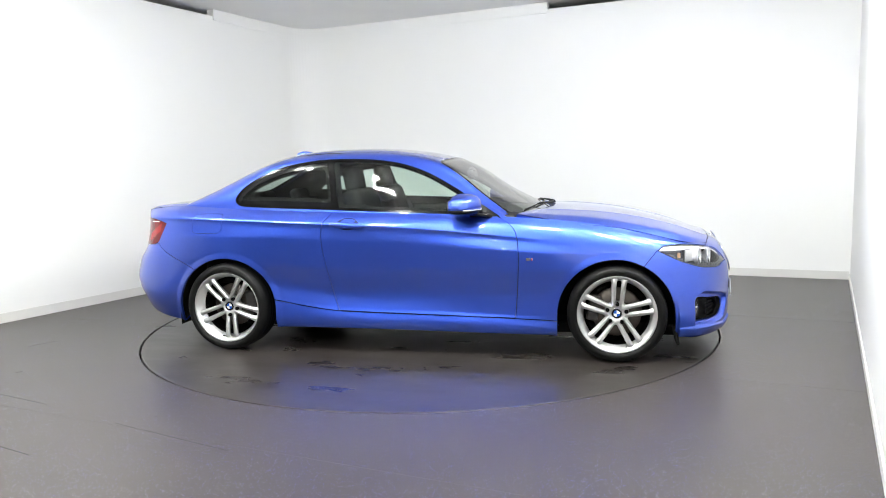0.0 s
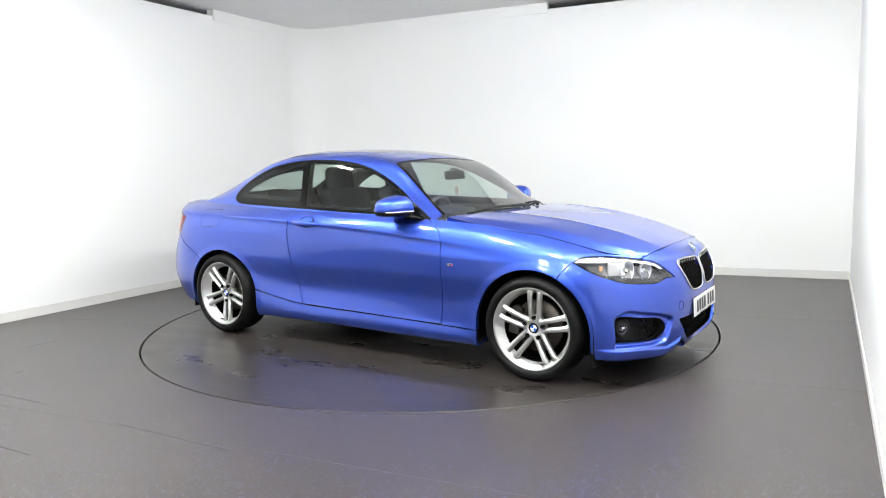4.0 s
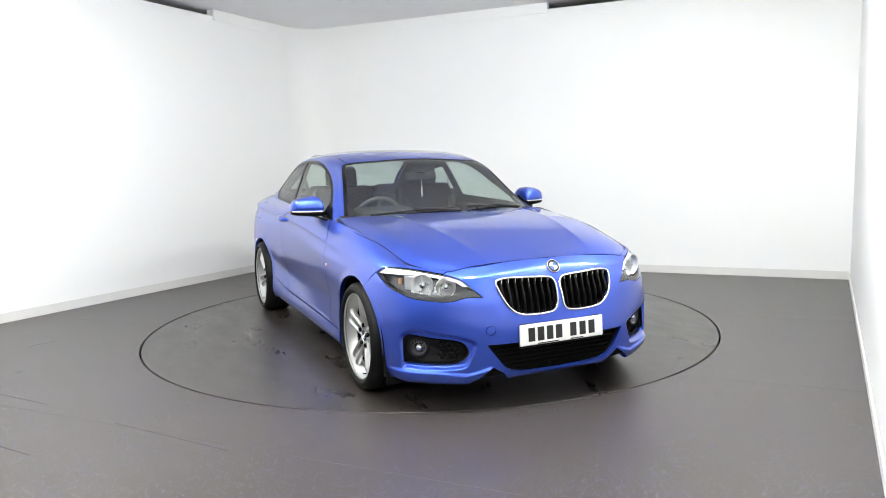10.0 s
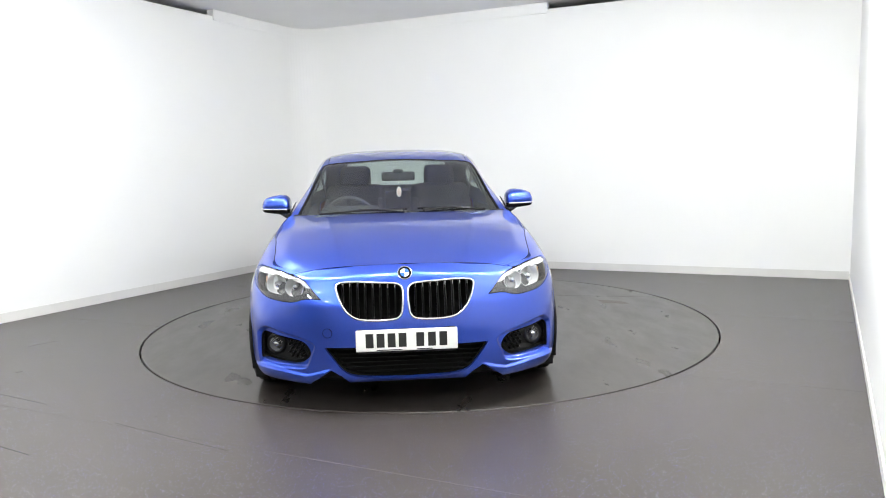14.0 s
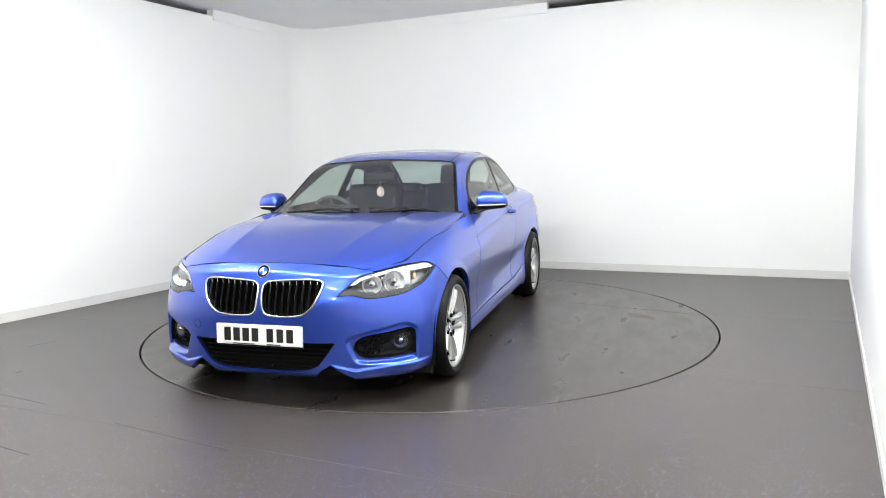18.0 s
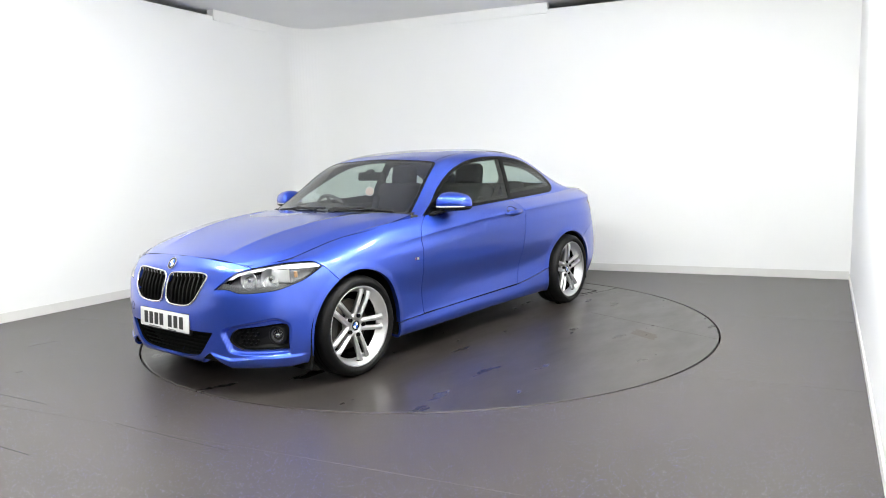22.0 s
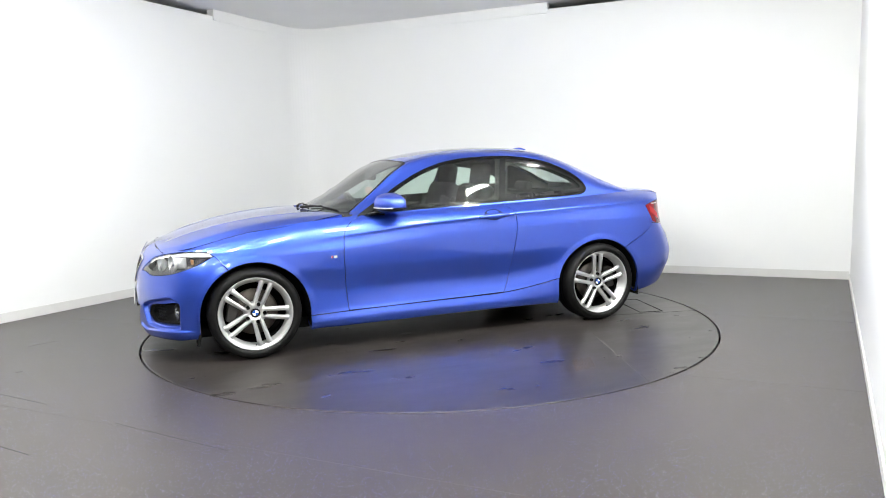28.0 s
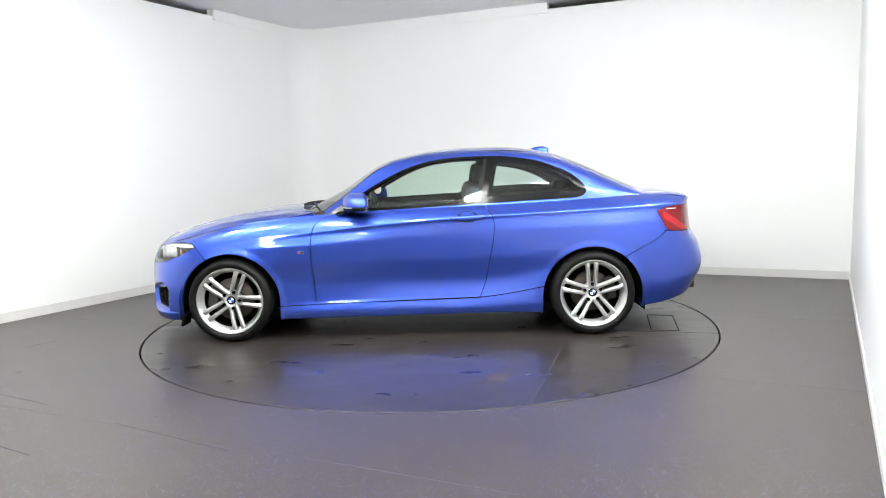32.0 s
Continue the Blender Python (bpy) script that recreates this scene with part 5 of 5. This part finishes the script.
RIGHT = Matrix(((1, 0, 0, 0), (0, 0, -1, 0), (0, 1, 0, 0), (0, 0, 0, 1)))
LEFT = Matrix(((-1, 0, 0, 0), (0, 0, 1, 0), (0, 1, 0, 0), (0, 0, 0, 1)))


def wheels():
    wheel(True, Matrix.Translation((1.345, -.778, .3115)) @ RIGHT, 86)
    wheel(True, Matrix.Translation((1.345, .778, .3115)) @ LEFT, 68)
    wheel(False, Matrix.Translation((-1.345, -.792, .3105)) @ RIGHT, 58)
    wheel(False, Matrix.Translation((-1.345, .792, .3105)) @ LEFT, 92)
    # wheel housings
    for xc, zc, r in ((1.338, .297, .385), (-1.345, .287, .388)):
        for k in (1, -1):
            bm = bmesh.new()
            n = 36
            arc = [(xc + r * math.cos(a), zc + r * math.sin(a)) for a in [math.pi * i / n for i in range(n + 1)]]
            arc = [(xc + r, 0.17)] + arc + [(xc - r, 0.17)]
            out = [bm.verts.new((x, k * .862, z)) for x, z in arc]
            inn = [bm.verts.new((x, k * .50, z)) for x, z in arc]
            for i in range(len(arc) - 1):
                bm.faces.new((out[i], out[i + 1], inn[i + 1], inn[i]))
            bm.faces.new(inn)
            part("wheel_arch_liner", bm, LINER, CAR, "black wheel arch liner", smooth=False)
    for k in (1, -1):
        bm = bmesh.new()
        add_box(bm, (0.02, 0.16, 0.09), Matrix.Translation((1.712, k * .765, .165)) @ Matrix.Rotation(radians(-12), 4, "Y"), 0.006)
        part("air_deflector", bm, LINER, CAR, "black rubber air deflector")
    bm = bmesh.new()
    add_box(bm, (3.4, 1.40, 0.08), Matrix.Translation((.05, 0, .185)), 0.02)
    part("underbody", bm, LINER, CAR, "dark underbody")


wheels()


# ---- fittings ----
def door_mirror(k):
    def shell(z_of, squeeze, mat, name, parent, label, n=30, m=24):
        """Sections along y from the foot to the outer end; z_of(s, v) for v from 0 (seam) to 1 (crown)."""
        bm = bmesh.new()
        rows = []
        for i in range(n + 1):
            s = i / n
            y = .800 + .203 * s
            end = max(1 - ((abs(s - .46) / .55) ** 8), 0.02) ** .5
            front, back = .488 - .075 * s ** 2, .286 + .006 * s
            mid, half = (front + back) / 2, (front - back) / 2 * end
            row = []
            for j in range(m + 1):
                th = math.pi * j / m
                cx = math.copysign(abs(math.cos(th)) ** (.62 if math.cos(th) < 0 else .85), math.cos(th))
                v = math.sin(th) ** .6
                row.append(bm.verts.new((mid + half * cx * (1 - squeeze * v), k * y, z_of(s, v * end))))
            rows.append(row)
        for a, b in zip(rows, rows[1:]):
            for j in range(m):
                bm.faces.new((a[j], a[j + 1], b[j + 1], b[j]))
            bm.faces.new((a[0], b[0], b[m], a[m]))
        bm.faces.new(rows[0])
        bm.faces.new(rows[-1][::-1])
        bmesh.ops.recalc_face_normals(bm, faces=bm.faces)
        return part(name, bm, mat, parent, label, smooth=True)

    crown = lambda s: float(np.interp(s, [0, .12, .3, .6, .88, 1], [1.066, 1.084, 1.088, 1.080, 1.062, 1.046]))
    cap = shell(lambda s, v: .986 + (crown(s) - .986) * v, 0, PAINT, "door_mirror", CAR, "blue door mirror with black lower shell")
    shell(lambda s, v: .9845 - (.046 - .020 * s) * v, 0, GLOSS_BLACK, "lower_shell", cap, "black lower mirror shell")
    bm = bmesh.new()
    strip = []
    for i in range(25):
        s = .04 + .93 * i / 24
        end = max(1 - ((abs(s - .46) / .55) ** 8), 0.02) ** .5
        front, back = .488 - .075 * s ** 2, .286 + .006 * s
        strip.append(Vector(((front + back) / 2 + (front - back) / 2 * end + .001, k * (.800 + .203 * s), .985)))
    add_tube(bm, strip, .0036, 8)
    part("indicator_strip", bm, WHITE_LENS, cap, "clear indicator strip", smooth=True)
    bm = bmesh.new()
    add_tube(bm, [Vector((.52, k * .765, .925)), Vector((.50, k * .795, .940)), Vector((.44, k * .84, .955)), Vector((.40, k * .88, .960))], [0.030, 0.028, 0.024, .014], 12, squash=(1.5, .62))
    part("mirror_foot", bm, GLOSS_BLACK, cap, "black mirror foot", smooth=True)
    bm = bmesh.new()
    add_box(bm, (0.006, 0.120, 0.052), Matrix.Translation((.289, k * .885, 1.018)), 0.0029, 2)
    part("mirror_glass", bm, CHROME, cap, "mirror glass")
    # triangular foot plate in the window corner
    bm = bmesh.new()
    v = [bm.verts.new(Vector((x, k * y, z))) for x, y, z in ((.625, .787, .919), (.40, .797, .930), (.44, .742, 1.035))]
    bm.faces.new(v)
    r = bmesh.ops.extrude_face_region(bm, geom=bm.faces[:])
    for e in r["geom"]:
        if isinstance(e, bmesh.types.BMVert):
            e.co.y += k * 0.008
    bmesh.ops.recalc_face_normals(bm, faces=bm.faces)
    part("mirror_triangle", bm, SATIN_BLACK, CAR, "gloss black mirror triangle")


def door_handle(k, door):
    bm = bmesh.new()
    y = lambda x, z: k * (side_y(x, z))
    pts = []
    for t in np.linspace(0, 1, 12):
        x = -.302 - .250 * t
        z = .881 + .012 * t
        bulge = 0.033 * math.sin(math.pi * min(max(t, 0.03), 0.97)) ** 0.5 + 0.002
        pts.append(Vector((x, y(x, z) + k * bulge, z)))
    rad = [0.006 + 0.0165 * math.sin(math.pi * min(max(t, .02), .98)) ** 0.6 for t in np.linspace(0, 1, 12)]
    add_tube(bm, pts, rad, 12, squash=(.75, 1.0))
    part("door_handle", bm, PAINT, door, "body-coloured door handle", smooth=True)
    # oval on the door skin, its dark blue painting in the recess shade
    bm = bmesh.new()
    cx, cz, n = -.43, .893, 28
    ring = [(cx + .080 * math.cos(a), cz + .040 * math.sin(a)) for a in [2 * math.pi * i / n for i in range(n)]]
    outer = [bm.verts.new((x, y(x, z) + k * 0.0045, z)) for x, z in ring]
    mid = [bm.verts.new((cx + (x - cx) * .6, y(x, z) + k * 0.006, cz + (z - cz) * .6)) for x, z in ring]
    c = bm.verts.new((cx, y(cx, cz) + k * 0.0065, cz))
    for i in range(n):
        j = (i + 1) % n
        bm.faces.new((outer[i], outer[j], mid[j], mid[i]))
        bm.faces.new((mid[i], mid[j], c))
    bmesh.ops.recalc_face_normals(bm, faces=bm.faces)
    part("handle_cup", bm, material("cup_shade_blue", (.003, .010, .07), .35, spec=.15) if "cup_shade_blue" not in bpy.data.materials else bpy.data.materials["cup_shade_blue"], door, "handle cup with its shade painted dark blue")


def fender_badge(k):
    bm = bmesh.new()
    add_box(bm, (0.042, 0.004, 0.017), Matrix.Translation((.800, k * (side_y(.8, .663) + .002), .663)), 0.001, 1)
    b = part("fender_badge", bm, CHROME, CAR, "small chrome fender badge")
    for i, mt in enumerate((BLUE_ENAMEL, RED_ENAMEL)):
        bm = bmesh.new()
        add_box(bm, (0.007, 0.004, 0.015), Matrix.Translation((.808 + .008 * i, k * (side_y(.8, .663) + .0035), .663)))
        part("badge_stripe", bm, mt, b)


def roof_fin():
    bm = bmesh.new()
    rows = []
    for t in np.linspace(0, 1, 10):
        x = -1.00 - .15 * t
        base = float(np.interp(x, [-1.25, -1.1, -.95], [1.318, 1.362, 1.392])) - .004
        h = 0.052 * math.sin(math.pi * (0.10 + 0.62 * t) / 1.2) ** 0.9
        w = 0.030 * (1 - 0.55 * t)
        rows.append([bm.verts.new((x, s * w * g, base + h * q)) for s, g, q in ((-1, 1, 0), (-1, .55, .62), (-1, .2, 1), (1, .2, 1), (1, .55, .62), (1, 1, 0))])
    for a, b in zip(rows, rows[1:]):
        for c in range(5):
            bm.faces.new((a[c], a[c + 1], b[c + 1], b[c]))
    bm.faces.new(rows[0][::-1])
    bm.faces.new(rows[-1])
    bmesh.ops.recalc_face_normals(bm, faces=bm.faces)
    part("roof_antenna", bm, PAINT, CAR, "blue shark-fin roof antenna", smooth=True)
    for k in (1, -1):
        bm = bmesh.new()
        pts = [Vector((x, k * y, z)) for x, y, z in cubic([0, .3, .7, 1.15, 1.3], [(.13, .545, 1.298), (-.1, .529, 1.353), (-.5, .524, 1.374), (-.95, .516, 1.349), (-1.1, .49, 1.309)], np.linspace(0, 1.3, 40))]
        add_tube(bm, [p - Vector((0, 0, .001)) for p in pts], 0.003, 6)
        part("roof_moulding", bm, BLACK_PLASTIC, CAR, "black roof moulding", smooth=True)


def wipers():
    bm = bmesh.new()
    n = 30
    rows = []
    for i in range(n + 1):
        y = -.74 + 1.48 * i / n
        t = abs(y) / .74
        x1 = .90 - .17 * t ** 2.2
        rows.append([bm.verts.new((x1 + .03, y, .948 - .012 * t)), bm.verts.new((x1 - .055, y, .936)), bm.verts.new((x1 - .10, y, .955))])
    for a, b in zip(rows, rows[1:]):
        for c in range(2):
            bm.faces.new((a[c], b[c], b[c + 1], a[c + 1]))
    bmesh.ops.recalc_face_normals(bm, faces=bm.faces)
    part("cowl", bm, BLACK_PLASTIC, CAR, "black plastic cowl")
    for pts, root in (([(.735, -.56, .957), (.80, -.28, .979), (.825, .05, .984)], (.893, .02, .968)), ([(.815, .12, .986), (.765, .38, .983), (.70, .60, .962)], (.890, .16, .967))):
        bm = bmesh.new()
        add_tube(bm, [Vector(p) for p in pts], 0.006, 8)
        w = part("wiper", bm, BLACK_PLASTIC, CAR, "black windscreen wiper", smooth=True)
        a, b = Vector(pts[1]), Vector(root)
        bm = bmesh.new()
        add_tube(bm, [a + Vector((0, 0, .006)), (a + b) / 2 + Vector((.012, 0, .010)), b + Vector((0, 0, .010)), b], [0.005, .008, .012, .014], 8)
        part("wiper_arm", bm, BLACK_PLASTIC, w, smooth=True)


for kk, dd in ((1, DOORS[0]), (-1, DOORS[1])):
    door_mirror(kk)
    door_handle(kk, dd)
    fender_badge(kk)
roof_fin()
wipers()


# ---- cabin ----
def interior():
    def soft(name, size, m, mat, label, bevel=0.05, parent=CAR):
        bm = bmesh.new()
        add_box(bm, size, m, bevel, 4)
        return part(name, bm, mat, parent, label, smooth=True)

    for k in (1, -1):
        seat = soft("front_seat", (.50, .50, .16), pose(-.12, k * .36, .47), FABRIC, "black front seat with tall backrest")
        soft("backrest", (.15, .50, .66), pose(-.42, k * .36, .80, 0, -18, 0), FABRIC, "", .06, seat)
        soft("headrest", (.10, .26, .19), pose(-.545, k * .36, 1.185, 0, -10, 0), FABRIC, "", .045, seat)
        for b in (-.06, .06):
            bm = bmesh.new()
            add_tube(bm, [Vector((-.51, k * .36 + b, 1.0)), Vector((-.54, k * .36 + b, 1.14))], .007, 8)
            part("headrest_post", bm, CHROME, seat, "chrome headrest post")
        soft("bolster", (.14, .07, .5), pose(-.37, k * .36 + .22, .76, 0, -18, 0), FABRIC, "", .03, seat)
        soft("bolster", (.14, .07, .5), pose(-.37, k * .36 - .22, .76, 0, -18, 0), FABRIC, "", .03, seat)
        bm = bmesh.new()
        add_tube(bm, [Vector((-.62, k * .66, 1.22)), Vector((-.55, k * .62, 1.02)), Vector((-.30, k * .58, .62))], .02, 6, squash=(.2, 1.2))
        part("seat_belt", bm, BLACK_PLASTIC, CAR, "black seat belt")
    bench = soft("rear_bench", (.44, 1.14, .16), pose(-.88, 0, .50), FABRIC, "black rear seat bench")
    soft("bench_back", (.14, 1.14, .56), pose(-1.17, 0, .76, 0, -22, 0), FABRIC, "", .05, bench)
    for y in (-.32, .32):
        soft("rear_headrest", (.09, .24, .12), pose(-1.285, y, 1.045, 0, -18, 0), FABRIC, "", .035, bench)
    soft("parcel_shelf", (.50, 1.16, .03), pose(-1.52, 0, 1.005), FABRIC, "dark parcel shelf", .01)
    soft("rear_shelf_hump", (.12, .86, .05), pose(-1.70, 0, 1.030), FABRIC, "dark raised end of the parcel shelf", .015)
    dash = soft("dashboard", (.50, 1.38, .24), pose(.60, 0, .81), DASH, "dark dashboard", .07)
    soft("instrument_hood", (.22, .42, .10), pose(.46, -.36, .935, 0, 6, 0), DASH, "", .035, dash)
    soft("centre_stack", (.24, .30, .34), pose(.40, 0, .72), DASH, "", .03, dash)
    soft("centre_console", (.95, .22, .22), pose(-.10, 0, .50), DASH, "dark centre console", .03)
    soft("cabin_floor", (2.5, 1.42, .05), pose(-.35, 0, .30), LINER, "dark cabin floor", .01)
    for k in (1, -1):
        soft("door_card", (1.50, .05, .56), pose(-.05, k * .745, .66), DASH, "dark door card", .02)
        soft("rear_side_panel", (.90, .05, .50), pose(-1.15, k * .665, .70, 0, 0, -4 * k), FABRIC, "dark rear side panel", .02)
    # steering wheel, on the right-hand side of the car
    m = Matrix.Translation((.33, -.37, .885)) @ Matrix.Rotation(radians(-66), 4, "Y")
    bm = bmesh.new()
    path = [m @ Vector((.182 * math.cos(a), .182 * math.sin(a), 0)) for a in [2 * math.pi * i / 48 for i in range(48)]]
    add_tube(bm, path, .0145, 10, closed=True)
    wheel_ob = part("steering_wheel", bm, material("grey_leather", (.06, .06, .06), .45), CAR, "leather-trimmed steering wheel", smooth=True)
    bm = bmesh.new()
    add_cyl(bm, .075, .06, .05, m, 24)
    part("airbag_cover", bm, DASH, wheel_ob)
    for a in (0, 180, 270):
        bm = bmesh.new()
        add_box(bm, (.13, .034, .016), m @ Matrix.Rotation(radians(a + 90), 4, "Z") @ Matrix.Translation((.115, 0, 0)), .004)
        part("wheel_spoke", bm, GREY_TRIM, wheel_ob)
    # rear-view mirror, sensor housing and hanging tag
    mir = soft("interior_mirror", (.035, .25, .068), pose(.285, 0, 1.198, 0, -8, 0), BLACK_PLASTIC, "oval interior mirror", .016)
    bm = bmesh.new()
    add_box(bm, (.004, .225, .05), pose(.267, 0, 1.196, 0, -8, 0), .0019, 2)
    part("mirror_glass", bm, CHROME, mir)
    soft("mirror_stem", (.05, .08, .03), pose(.285, 0, 1.236, 0, 20, 0), BLACK_PLASTIC, "", .02, mir)
    bm = bmesh.new()
    add_tube(bm, [Vector((.30, 0, 1.17)), Vector((.302, .002, 1.118))], .0015, 6)
    part("hanging_cord", bm, PLATE_WHITE, mir, "white cord")
    mt = Matrix.Translation((.302, .002, 1.082)) @ Matrix.Rotation(radians(62), 4, "Z") @ Matrix.Rotation(radians(90), 4, "Y")
    bm = bmesh.new()
    add_lathe(bm, [(.0355, -.003), (.037, 0), (.0355, .003), (.031, .003), (.031, -.003)], mt, 36, closed=True)
    tag = part("hanging_tag", bm, PLATE_WHITE, mir, "round white hanging tag with a red centre", smooth=True)
    bm = bmesh.new()
    add_lathe(bm, [(1e-4, -.0025), (.031, -.0025), (.031, .0025), (1e-4, .0025)], mt, 32)
    part("tag_face", bm, material("tag_pink", (.75, .55, .48), .5), tag)


interior()


# ---- what moves ----
def motions():
    """The turntable turns clockwise at a steady rate and carries the car."""
    rows_car, rows_table = [], []
    for i in range(17):
        t = 2.0 * i
        turn = Matrix.Rotation(radians(-13.805 - 5.2328 * t), 4, "Z")
        rows_car.append((t, turn @ Matrix.Translation((0.1317, -0.2439, 0))))
        rows_table.append((t, turn))
    walk(CAR, rows_car)
    walk(TABLE, rows_table)


motions()
